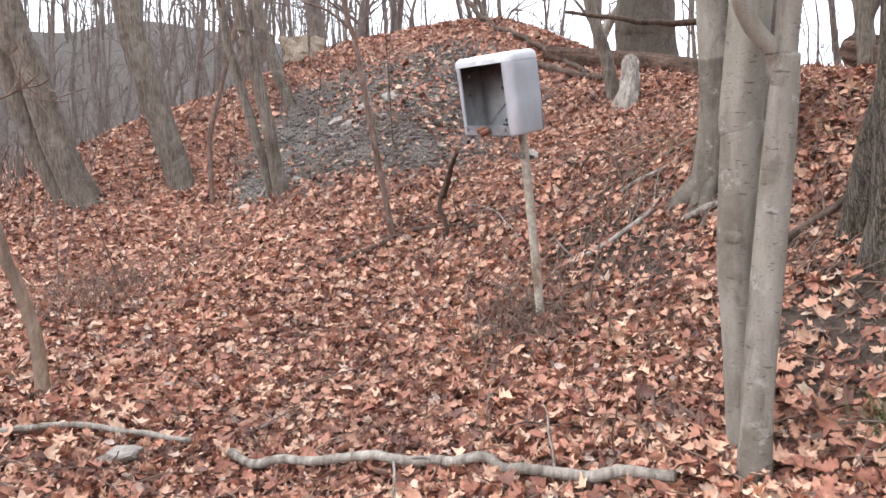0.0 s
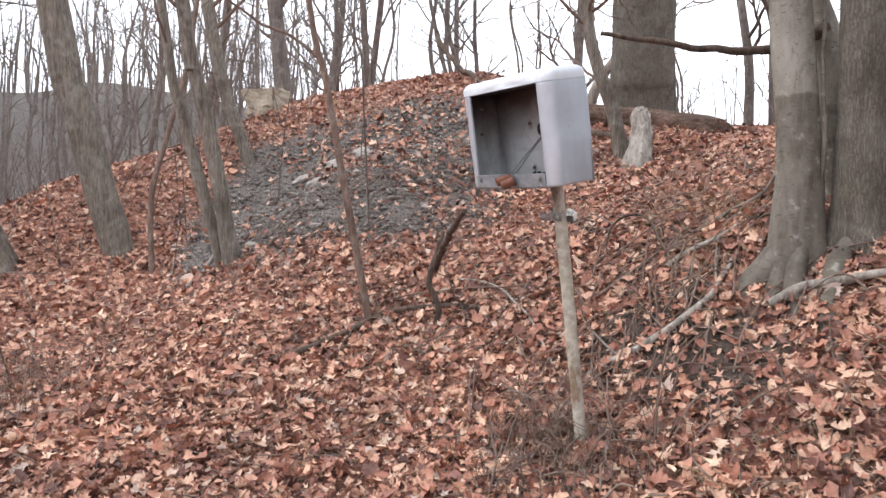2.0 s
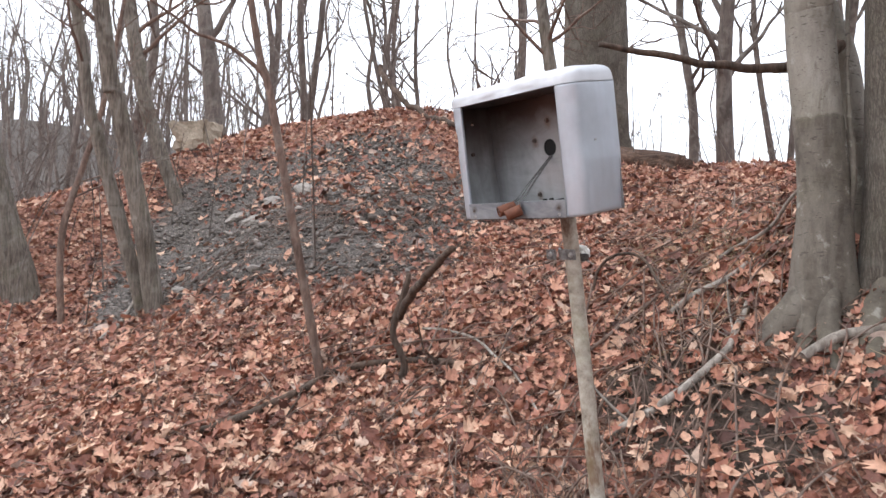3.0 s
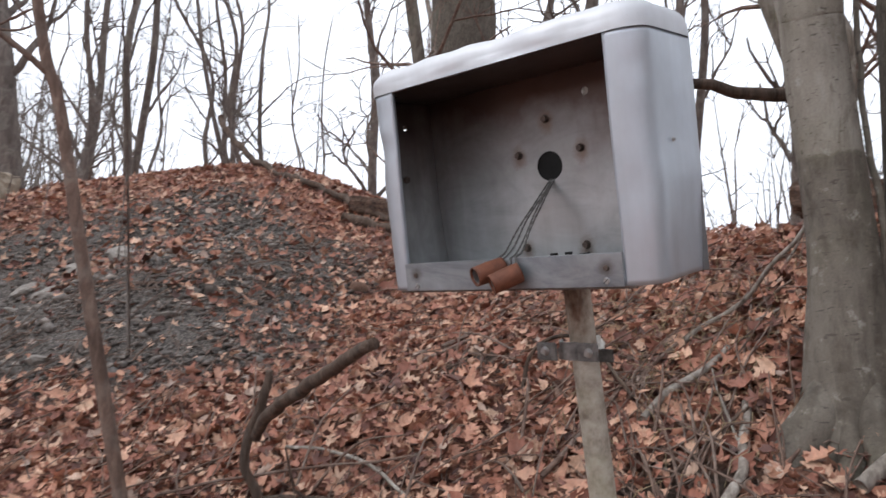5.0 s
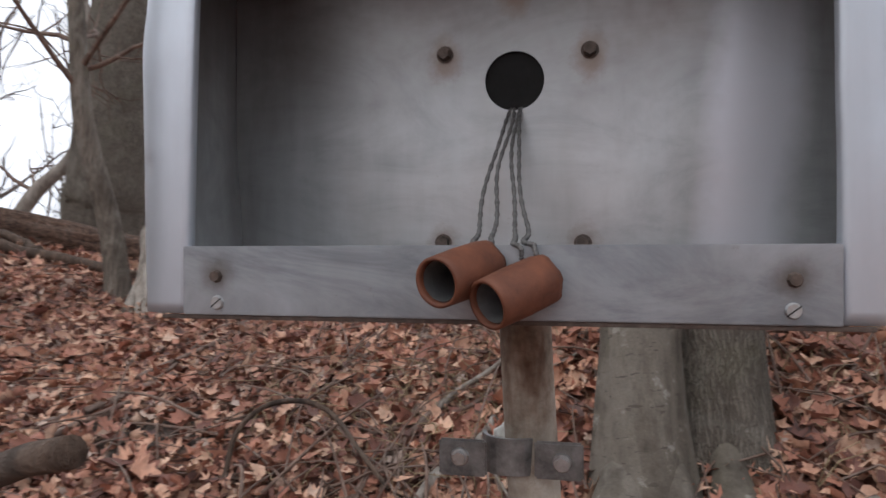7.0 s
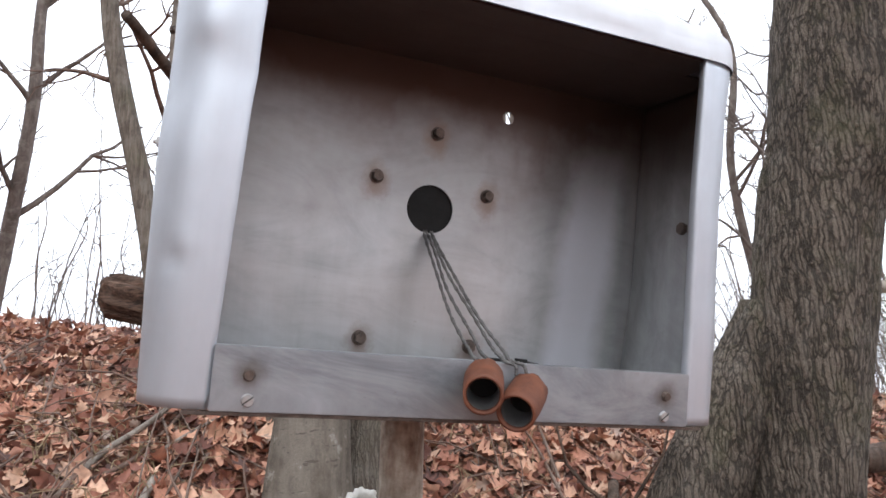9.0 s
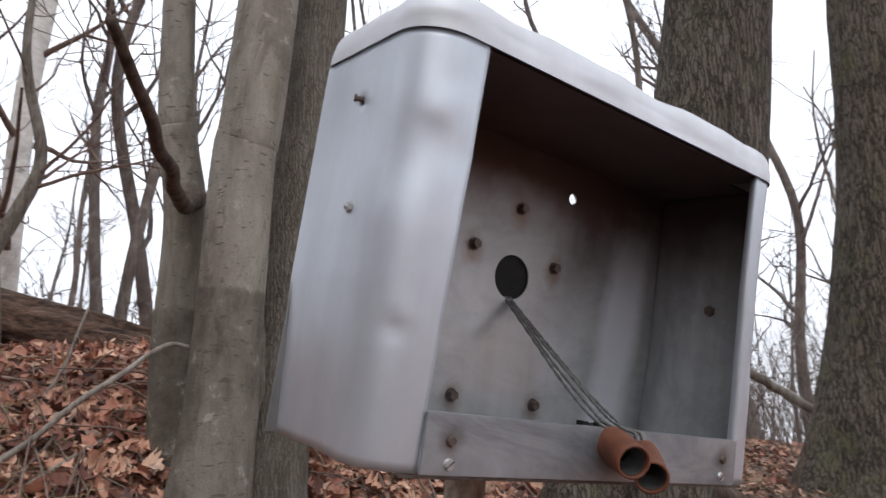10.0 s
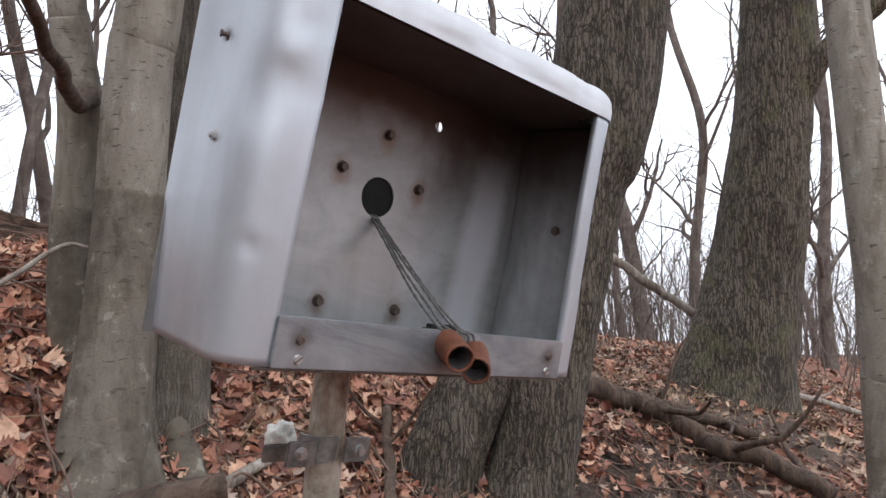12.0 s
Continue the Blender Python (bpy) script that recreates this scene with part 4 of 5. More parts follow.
# twin-stemmed young tree beside the path
tree("young_maple_tree", "smooth grey young tree with two stems and a side branch",
     [up_to([(1.798, 0.095, -0.400, 0.100), (1.782, 0.071, -0.180, 0.082), (1.766, 0.018, 0.240, 0.070), (1.761, -0.021, 0.530, 0.071), (1.763, -0.027, 0.920, 0.075), (1.759, -0.025, 1.300, 0.070)], 6.5, 0.035, (0.15, 0.2)),
      up_to([(1.921, -0.063, -0.450, 0.062), (1.913, -0.070, 0.070, 0.053), (1.922, -0.062, 0.550, 0.052), (1.938, -0.062, 1.010, 0.047), (1.946, -0.066, 1.180, 0.041), (1.960, -0.085, 1.350, 0.037)], 6.0, 0.025, (0.3, -0.1))],
     M_MAPLE, 40, 0.0, 0.06, 0.25, 9,
     limbs=[[(1.945, -0.060, 1.060, 0.030), (1.938, -0.075, 1.115, 0.036), (1.935, -0.105, 1.180, 0.030), (1.925, -0.160, 1.232, 0.027), (1.911, -0.210, 1.297, 0.026), (1.899, -0.240, 1.364, 0.025), (1.885, -0.26, 1.50, 0.024), (1.85, -0.30, 2.3, 0.017)],
            [(1.775, -0.03, 0.60, 0.055), (1.785, -0.062, 0.605, 0.046), (1.793, -0.085, 0.61, 0.030), (1.797, -0.095, 0.612, 0.008)]],
     twig_seed=8, twig_from=2.6, twig_n=7, twig_len=1.0)

# oaks
tree("forked_oak_tree", "large oak with furrowed brown bark forked near the ground",
     [up_to([(1.60, 1.31, 0.20, 0.205), (1.64, 1.22, 0.50, 0.162), (1.67, 1.19, 0.73, 0.162), (1.77, 1.06, 1.65, 0.196), (1.90, 0.925, 2.45, 0.220)], 11.0, 0.10),
      [(1.33, 1.47, 0.30, 0.19), (1.36, 1.44, 0.55, 0.155), (1.42, 1.38, 0.77, 0.145), (1.49, 1.30, 0.97, 0.135), (1.66, 1.18, 1.35, 0.12)]],
     M_OAK, 72, 0.010, 0.04, 0.35, 4, twig_seed=12, twig_from=3.5, twig_n=9, twig_len=1.8, steps=26)
tree("large_oak_tree", "big oak with furrowed bark, mossy flared foot and a side limb",
     [up_to([(5.07, 2.10, 0.15, 0.64), (5.11, 1.98, 0.69, 0.47), (5.16, 1.83, 1.32, 0.385), (5.21, 1.655, 2.2, 0.330), (5.235, 1.535, 3.1, 0.292), (5.24, 1.46, 3.9, 0.280)], 12.0, 0.15)],
     M_OAK_MOSSY, 72, 0.014, 0.05, 0.30, 6,
     limbs=[[(5.20, 1.52, 2.75, 0.13), (5.25, 1.35, 3.05, 0.110), (5.31, 1.12, 3.42, 0.088), (5.42, 0.74, 3.74, 0.070), (5.6, 0.2, 4.3, 0.05)]],
     twig_seed=21, twig_from=3.6, twig_n=14, twig_len=2.2, steps=22)
tree("slender_grey_tree", "slender grey-barked tree leaning over the bank",
     [up_to([(1.26, 2.183, 0.65, 0.120), (1.252, 2.169, 1.05, 0.100), (1.273, 2.136, 1.9, 0.085), (1.28, 2.10, 2.72, 0.077), (1.33, 2.06, 3.17, 0.075)], 9.0, 0.04)],
     M_GREY, 32, 0.004, 0.05, 0.3, 11, twig_seed=31, twig_from=3.0, twig_n=12, twig_len=1.5)
tree("old_oak_tree", "massive old oak trunk standing behind the crest log",
     [up_to([(-4.74, 5.60, 1.7, 0.55), (-4.66, 5.50, 2.42, 0.425), (-4.60, 5.40, 2.83, 0.412), (-4.50, 5.30, 3.4, 0.395)], 13.0, 0.25)],
     M_RIDGED, 72, 0.018, 0.05, 0.25, 14, twig_seed=41, twig_from=3.2, twig_n=14, twig_len=2.6, steps=18)

# leaning trees on the lower slope
tree("leaning_twin_tree", "pair of thick grey trunks leaning the same way",
     [up_to([(-7.05, -2.02, -0.20, 0.230), (-7.08, -2.18, 0.31, 0.150), (-7.10, -2.34, 0.68, 0.138), (-7.12, -2.53, 1.19, 0.135), (-7.12, -2.80, 2.17, 0.140), (-7.12, -3.05, 2.84, 0.138)], 10.0, 0.08),
      up_to([(-6.72, -1.78, -0.25, 0.310), (-6.72, -1.94, 0.22, 0.228), (-6.72, -2.11, 0.68, 0.190), (-6.72, -2.28, 1.18, 0.176), (-6.72, -2.52, 2.13, 0.175), (-6.71, -2.72, 2.78, 0.180)], 11.0, 0.10)],
     M_GREY, 48, 0.006, 0.05, 0.3, 17, twig_seed=51, twig_from=3.0, twig_n=9, twig_len=2.0)
tree("leaning_grey_tree", "thick grey trunk leaning on the slope",
     [up_to([(-6.63, -0.68, -0.05, 0.234), (-6.65, -0.765, 0.36, 0.183), (-6.66, -0.87, 0.83, 0.175), (-6.69, -1.01, 1.34, 0.172), (-6.72, -1.22, 2.21, 0.170), (-6.75, -1.39, 2.9, 0.166)], 10.5, 0.09)],
     M_GREY, 48, 0.006, 0.05, 0.3, 19, twig_seed=61, twig_from=3.2, twig_n=10, twig_len=2.0)
tree("slim_twin_tree", "two slim grey stems leaning at the gravel's edge",
     [up_to([(-4.146, -0.042, 0.10, 0.088), (-4.177, -0.080, 0.36, 0.078), (-4.214, -0.128, 0.74, 0.075), (-4.225, -0.198, 1.18, 0.070), (-4.238, -0.335, 1.86, 0.065), (-4.22, -0.43, 2.25, 0.063), (-4.20, -0.48, 2.46, 0.062)], 8.0, 0.03),
      up_to([(-4.362, -0.103, 0.25, 0.064), (-4.372, -0.175, 0.62, 0.058), (-4.42, -0.375, 1.40, 0.053), (-4.448, -0.505, 1.92, 0.048), (-4.463, -0.58, 2.26, 0.045)], 6.5, 0.02)],
     M_GREY, 28, 0.002, 0.05, 0.25, 23, twig_seed=71, twig_from=2.2, twig_n=9, twig_len=1.2)
tree("slim_grey_tree", "slim grey tree leaning on the gravel mound",
     [up_to([(-7.50, 1.04, 1.3, 0.100), (-7.63, 0.99, 1.67, 0.080), (-7.84, 0.79, 2.41, 0.088), (-8.06, 0.60, 3.32, 0.094)], 9.0, 0.04)],
     M_GREY, 28, 0.003, 0.05, 0.25, 25, twig_seed=81, twig_from=2.2, twig_n=9, twig_len=1.5)
tree("crooked_sapling", "thin crooked brown sapling", [up_to([(-5.63, -0.57, 0.1, 0.034), (-5.63, -0.57, 0.27, 0.031), (-5.63, -0.58, 1.13, 0.030), (-5.60, -0.42, 1.80, 0.027), (-5.57, -0.25, 2.47, 0.025)], 4.5, 0.01)],
     M_TWIG, 14, 0.0, 0.08, 0.1, 27, twig_seed=91, twig_from=1.0, twig_n=8, twig_len=0.8, category="sapling")
tree("slender_sapling", "slender brown sapling with one long side branch",
     [up_to([(-1.84, 0.24, 0.02, 0.030), (-1.85, 0.22, 0.18, 0.027), (-1.86, 0.19, 0.38, 0.025), (-1.91, 0.07, 1.06, 0.024), (-1.96, -0.05, 1.77, 0.022), (-1.99, -0.13, 2.12, 0.020)], 4.8, 0.008)],
     M_TWIG, 16, 0.0, 0.08, 0.15, 29,
     limbs=[[(-1.965, -0.06, 1.88, 0.014), (-2.02, -0.24, 2.02, 0.011), (-2.08, -0.45, 2.10, 0.009), (-2.15, -0.75, 2.3, 0.006)]],
     twig_seed=93, twig_from=1.9, twig_n=5, twig_len=0.7, category="sapling")
tree("foreground_sapling", "thin tan sapling rising from the leaf litter",
     [up_to([(-0.84, -2.29, -0.62, 0.046), (-0.84, -2.30, -0.47, 0.040), (-0.84, -2.32, -0.10, 0.034), (-0.84, -2.39, 0.21, 0.033), (-0.83, -2.46, 0.49, 0.029)], 3.2, 0.012)],
     M_TAN, 18, 0.0, 0.08, 0.2, 33, twig_seed=95, twig_from=1.2, twig_n=5, twig_len=0.7, category="sapling")
tree("crest_tree", "brown leaning tree beside the crest log",
     [up_to([(-2.846, 3.397, 1.3, 0.100), (-2.855, 3.337, 1.68, 0.076), (-2.904, 3.267, 2.05, 0.069), (-2.988, 3.143, 2.47, 0.062), (-3.046, 3.057, 2.95, 0.056)], 7.0, 0.03)],
     M_GREY, 28, 0.003, 0.06, 0.25, 37, twig_seed=97, twig_from=1.5, twig_n=10, twig_len=1.3)
tree("birch_tree", "white-barked birch beyond the fallen log",
     [up_to([(-0.02, 5.91, 1.5, 0.105), (-0.03, 5.91, 2.28, 0.092), (-0.06, 5.91, 2.75, 0.092), (-0.11, 5.91, 3.98, 0.090), (-0.07, 5.91, 5.18, 0.082)], 9.0, 0.04)],
     M_BIRCH, 24, 0.0, 0.04, 0.15, 39, twig_seed=99, twig_from=1.0, twig_n=7, twig_len=1.4)
tree("dark_crooked_tree", "dark crooked small tree behind the fallen log",
     [up_to([(-0.25, 3.86, 1.15, 0.10), (-0.27, 3.85, 1.68, 0.074), (-0.38, 3.85, 2.28, 0.066), (-0.60, 3.85, 3.14, 0.060), (-0.71, 3.84, 3.69, 0.052)], 6.0, 0.02),
      [(-0.33, 3.86, 2.0, 0.045), (-0.20, 3.9, 2.35, 0.040), (-0.14, 3.9, 2.7, 0.034), (-0.30, 3.9, 3.3, 0.025), (-0.32, 3.9, 4.2, 0.012)]],
     M_GREY, 24, 0.002, 0.06, 0.2, 43, twig_seed=103, twig_from=0.8, twig_n=5, twig_len=0.8)
tree("pale_snag", "pale bent snag on the crest",
     [[(-5.95, 5.7, 2.0, 0.11), (-5.95, 5.7, 2.7, 0.085), (-5.80, 5.75, 3.1, 0.078), (-5.5, 5.9, 3.6, 0.066), (-5.45, 5.95, 4.6, 0.05), (-5.9, 6.0, 6.5, 0.025)]],
     M_PALEWOOD, 22, 0.0, 0.07, 0.2, 47, twig_seed=107, twig_from=1.0, twig_n=7, twig_len=1.4)


# ---- woods behind ----
def forest_template(seed, tall, r, forks, material, bent=1.0):
    rng = np.random.default_rng(seed)
    top = new("woodland_tree")
    stems = []
    for f in range(forks):
        lean = rng.normal(0, 0.10, 2) + (0 if forks == 1 else 1) * np.array([math.cos(f * 2.4 + seed), math.sin(f * 2.4 + seed)]) * 0.10
        s = []
        for k in range(7):
            u = k / 6
            sway = 0.05 + 0.22 * u * bent
            s.append((lean[0] * tall * u + sway * rng.normal(), lean[1] * tall * u + sway * rng.normal(), -0.5 + (tall + 0.5) * u, r * (1.15 - u) + 0.012))
        s[0] = (0.04 * f, 0.05 * f, -0.5, r * 1.5)
        stems.append(s)
    out = []
    for s in stems:
        put("trunk", trunk_mesh("trunk", [np.array(s)], material, 12, 0.0, 0.08, 0.2, seed, 6), top)
        p = catmull(np.array(s), 8)
        for _ in range(13 if forks == 1 else 8):
            k = rng.integers(int(len(p) * 0.16), len(p) - 1)
            a = rng.uniform(0, 2 * math.pi)
            twigs(rng, p[k][:3], (math.cos(a), math.sin(a), rng.uniform(0.6, 1.7)), tall * rng.uniform(0.12, 0.24), max(p[k][3] * 0.5, 0.011), 2, out, 0.55, (2, 5), 0.5, True)
    put("crown", crown_mesh("crown", out, M_FAR), top, "bare leafless branches")
    return top


protos = [forest_template(k, t, r, f, M_FAR) for k, (t, r, f) in enumerate(((11, 0.065, 1), (13, 0.095, 1), (9, 0.045, 2), (11, 0.06, 2), (8, 0.035, 1), (14, 0.115, 1), (9, 0.042, 3)))]
NAMES = ("tall straight bare woodland tree", "thick bare woodland tree", "slim bare woodland tree", "twin-stemmed bare woodland tree", "thin bare woodland sapling", "stout dark bare woodland tree", "forked slim bare woodland tree")
for p, text in zip(protos, NAMES):
    tagged(p, text, "tree", "trees of the wood")

rng = np.random.default_rng(77)
spots = []
tries = 0
while len(spots) < 56 and tries < 6000:
    tries += 1
    a = rng.uniform(math.radians(-25), math.radians(205))
    d = 8.5 + 25 * rng.random() ** 0.8
    x, y = d * math.cos(a), d * math.sin(a)
    if y < -1.5 and x > -9:
        continue
    if x > 0 and y < 3.5 and x < 8:
        continue
    if -8.5 < x < -2.6 and y < 6.0:
        continue
    if -2.6 < x < 1.5 and y < 9.0:
        continue
    if any((x - q) ** 2 + (y - w) ** 2 < 2.0 for q, w in spots):
        continue
    spots.append((x, y))
spots += [(9.3, 4.3), (12.5, 3.6), (1.0, 6.8), (1.7, 7.4), (4.2, 7.5), (10.2, 5.6), (6.2, 5.2),
          (-5.6, 8.9), (-4.3, 7.9), (-5.0, 10.7), (-3.6, 9.4), (-4.3, 11.6), (-2.9, 12.5)]
for k, (x, y) in enumerate(spots):
    p = protos[k % 7]
    m = pose(x, y, hz(x, y) - 0.05, 0, 0, rng.uniform(0, 360)) 
    if k < 7:
        p.matrix_world = m
    else:
        copy_thing(p, m)


def far_woods():
    """Far trunks and boughs, too many to count."""
    rng = np.random.default_rng(5)
    pieces = []
    n = 0
    while n < 900:
        a = rng.uniform(math.radians(-40), math.radians(215)) if n < 560 else rng.uniform(math.radians(160), math.radians(200))
        d = 30 + 75 * rng.random() ** 0.8
        x, y = d * math.cos(a), d * math.sin(a)
        n += 1
        z = hz(x, y) - 0.3
        t = rng.uniform(8, 15)
        r = rng.uniform(0.04, 0.13)
        lean = rng.normal(0, 0.07, 2)
        p = np.array([(x + lean[0] * t * u + rng.normal(0, 0.1 + 0.22 * u), y + lean[1] * t * u + rng.normal(0, 0.1 + 0.22 * u), z + t * u) for u in np.linspace(0, 1, 5)])
        pieces.append(tube(p, r * np.linspace(1.1, 0.15, 5), 5, False))
        for _ in range(9):
            k = rng.integers(1, 4)
            u = rng.random()
            b = p[k] * (1 - u) + p[k + 1] * u
            c = rng.uniform(0, 2 * math.pi)
            ln = rng.uniform(1.2, 3.2)
            e = b + np.array([math.cos(c) * ln * 0.7, math.sin(c) * ln * 0.7, ln * rng.uniform(0.3, 0.9)])
            mid = (b + e) / 2 + rng.normal(0, 0.15, 3)
            pieces.append(tube(np.array([b, mid, e]), np.array([r * 0.32, r * 0.2, 0.01]), 3, False))
    return tagged(put("far_woods", mesh_tri("far_woods", *join(pieces), M_FAR)), "grey bare woodland far behind the crest", "woods", kind="stuff")


def brush():
    """Thin grey undergrowth stems along the edges of the wood."""
    rng = np.random.default_rng(9)
    pieces = []
    for cx, cy, sx, sy, n, hgt in ((14, 6, 4.0, 3.5, 1100, 2.2), (17, 9, 5.0, 4.0, 350, 2.6), (9, 9, 3, 2.5, 260, 1.5), (-14, -3, 4.0, 3.0, 700, 1.7), (-9.5, -3.2, 1.5, 1.0, 120, 0.9), (-3, 8, 4, 1.5, 130, 1.1), (1.5, 7, 2.0, 1.0, 90, 0.9)):
        for _ in range(n):
            x, y = cx + rng.normal(0, sx), cy + rng.normal(0, sy)
            z = hz(x, y) - 0.05
            t = hgt * rng.uniform(0.4, 1.3)
            l = rng.normal(0, 0.35, 2)
            p = np.array([(x, y, z), (x + l[0] * t * 0.4, y + l[1] * t * 0.4, z + t * 0.55), (x + l[0] * t, y + l[1] * t, z + t)])
            pieces.append(tube(p, np.array([0.008, 0.006, 0.003]), 3, False))
            for _ in range(3):
                u = rng.uniform(0.3, 0.9)
                b = p[1] * (1 - u) + p[2] * u
                pieces.append(tube(np.array([b, b + rng.normal(0, 0.2, 3) + np.array([0, 0, 0.15])]), np.array([0.004, 0.002]), 3, False))
    return tagged(put("undergrowth", mesh_tri("undergrowth", *join(pieces), M_FAR)), "thin grey leafless undergrowth stems", "undergrowth", kind="stuff")


far_woods()
brush()


# ---- logs, sticks and stones ----
def stick(name, label, pts, r, material, lift=0.6, taper=0.75, crook=0.010, sides=12, category="stick", side_twigs=0, seed=1):
    """A fallen branch; points are (x, y) on the ground, or (x, y, z)."""
    q = []
    for p in pts:
        z = hz(p[0], p[1]) + r * lift + 0.03 if len(p) == 2 else p[2]
        q.append((p[0], p[1], z))
    path = catmull(np.array(q), 9)
    o = path[0].copy()
    jig = np.array([[noise.noise((v[0] * 6 + seed, v[1] * 6, v[2] * 6 + a)) for a in (0, 19, 43)] for v in path])
    path = path - o + jig * crook
    rad = r * np.linspace(1.0, taper, len(path)) * (1 + 0.12 * np.array([noise.noise((v[0] * 11, v[1] * 11, seed * 3.1)) for v in path]))
    v, f = tube(path, rad, sides)
    me = mesh_tri(name, v, f, material)
    ob = tagged(put(name, me), label, category)
    ob.location = o
    rng = np.random.default_rng(seed)
    for _ in range(side_twigs):
        k = rng.integers(len(path) // 4, len(path) - 2)
        out = []
        twigs(rng, path[k], (rng.normal(), rng.normal(), abs(rng.normal()) * 0.4), 0.25 + 6 * r, r * 0.4, 0, out)
        put("twig", crown_mesh("twig", out, material, 6), ob)
    return ob


def log(name, label, pts, material, ridge, seed, sides=40):
    x, y, z = pts[0][:3]
    ob = tagged(new(name), label, "log")
    ob.location = (x, y, z)
    put("log_body", trunk_mesh("log_body", [np.array(pts, float) - np.array([x, y, z, 0])], material, sides, ridge, 0.10, 0.0, seed, 14), ob)
    return ob


log("fallen_log", "rotting brown fallen log lying on the leaves", [(-0.575, 4.10, 1.84, 0.085), (-0.53, 4.08, 1.835, 0.125), (-0.357, 4.02, 1.79, 0.13), (-0.056, 3.917, 1.715, 0.13), (0.314, 3.80, 1.62, 0.14), (0.9, 3.59, 1.46, 0.14), (1.9, 3.2, 1.28, 0.12)], M_LOG, 0.040, 3, 72)
log("crest_log", "weathered brown log along the crest of the bank", [(-4.75, 3.75, 2.32, 0.10), (-4.25, 4.2, 2.22, 0.13), (-3.7, 4.75, 2.12, 0.14), (-3.2, 4.85, 2.02, 0.13), (-2.75, 4.7, 1.92, 0.11)], M_LOG, 0.030, 5, 56)
stick("crest_branch", "dark fallen branch below the crest log", [(-4.62, 3.54), (-4.1, 3.65), (-3.61, 3.77), (-3.0, 3.72)], 0.05, M_DEADWOOD, 0.6, 0.7, 0.03, seed=3, category="branch")
stick("long_fallen_limb", "long dark fallen limb lying down the mound", [(-7.6, 3.9, 3.95), (-6.9, 3.85, 3.35), (-6.3, 3.8), (-5.5, 3.85), (-4.6, 3.88), (-3.85, 3.80)], 0.042, M_DEADWOOD, 0.8, 0.8, 0.05, side_twigs=4, seed=4, category="branch")


def stump():
    x, y = -2.60, 3.35
    z = hz(x, y)
    ob = tagged(new("broken_stump"), "pale grey broken stump split at one side", "stump")
    ob.location = (x, y, z)
    s = [(0.14, -0.18, -0.22, 0.10), (0.08, -0.09, 0.0, 0.095), (0.0, 0.0, 0.22, 0.088), (-0.06, 0.06, 0.42, 0.085), (-0.075, 0.08, 0.52, 0.05)]
    put("stump_body", trunk_mesh("stump_body", [np.array(s)], M_PALEWOOD, 48, 0.035, 0.35, 0.1, 8, 14), ob)
    for k, (a, b) in enumerate((((0.14, -0.12, -0.30), (0.02, -0.02, 0.24)), ((0.0, -0.24, -0.30), (-0.06, -0.06, 0.15)))):
        p = catmull([(*a, 0.045), ((a[0] + b[0]) / 2, (a[1] + b[1]) / 2 - 0.03, (a[2] + b[2]) / 2, 0.04), (*b, 0.02)], 8)
        v, f = tube(p[:, :3], p[:, 3], 10)
        put("splinter", mesh_tri("splinter", v, f, M_PALEWOOD), ob)


stump()

PALE, DEAD, TWIG = M_PALEWOOD, M_DEADWOOD, M_TWIG
stick("pale_branch", "long pale peeling branch across the leaf litter", [(0.15, -1.51), (0.44, -1.28), (0.68, -1.04), (0.92, -0.88), (1.12, -0.69), (1.28, -0.66), (1.44, -0.56), (1.62, -0.42), (1.78, -0.30)], 0.021, PALE, 2.2, 1.05, 0.035, side_twigs=3, seed=11, category="branch")
stick("grey_stick", "grey-brown stick on the leaves", [(-0.32, -2.60), (-0.36, -2.19), (-0.26, -1.91), (-0.08, -1.64)], 0.017, PALE, 1.8, seed=12)
stick("grey_stick", "thin brown stick on the leaves", [(-0.35, -1.88), (-0.38, -1.71), (-0.39, -1.54)], 0.012, DEAD, seed=13)
stick("white_stick", "bleached white stick propped against the beech roots", [(-0.36, 0.60, 0.05), (-0.22, 0.82, 0.21), (-0.07, 1.20, 0.46), (-0.13, 1.53, 0.70)], 0.020, PALE, crook=0.02, side_twigs=2, seed=14)
stick("dark_branch", "dark crooked branch on the leaves", [(-1.9, -0.42), (-1.87, -0.25), (-1.84, 0.08), (-1.82, 0.30), (-1.56, 0.58), (-1.2, 0.72)], 0.022, DEAD, side_twigs=3, seed=15, category="branch")
stick("thin_stick", "thin pale bowed stick", [(-1.72, 0.80, 0.50), (-1.35, 0.85, 0.48), (-0.89, 0.77, 0.34), (-0.47, 0.63, 0.13)], 0.008, PALE, sides=8, seed=16)
stick("long_thin_stick", "long thin tan stick up the bank", [(-1.75, 1.42), (-1.70, 1.9), (-1.66, 2.4), (-2.1, 3.75)], 0.013, TWIG, sides=8, seed=17)
stick("long_thin_stick", "long thin tan stick up the bank", [(-0.65, 1.05), (-0.58, 1.45), (-0.43, 1.85)], 0.011, TWIG, sides=8, seed=18)
stick("long_thin_stick", "long thin tan stick up the bank", [(-1.93, 2.2), (-1.75, 2.9), (-1.5, 3.7)], 0.012, TWIG, sides=8, seed=19)
stick("long_thin_stick", "long thin tan stick up the bank", [(-1.89, 1.51), (-1.81, 2.0), (-1.74, 2.53), (-1.75, 3.18)], 0.015, TWIG, sides=8, seed=20)
stick("long_thin_stick", "long thin tan stick up the bank", [(-1.44, 1.83), (-1.5, 2.6), (-1.6, 3.4)], 0.010, TWIG, sides=8, seed=21)
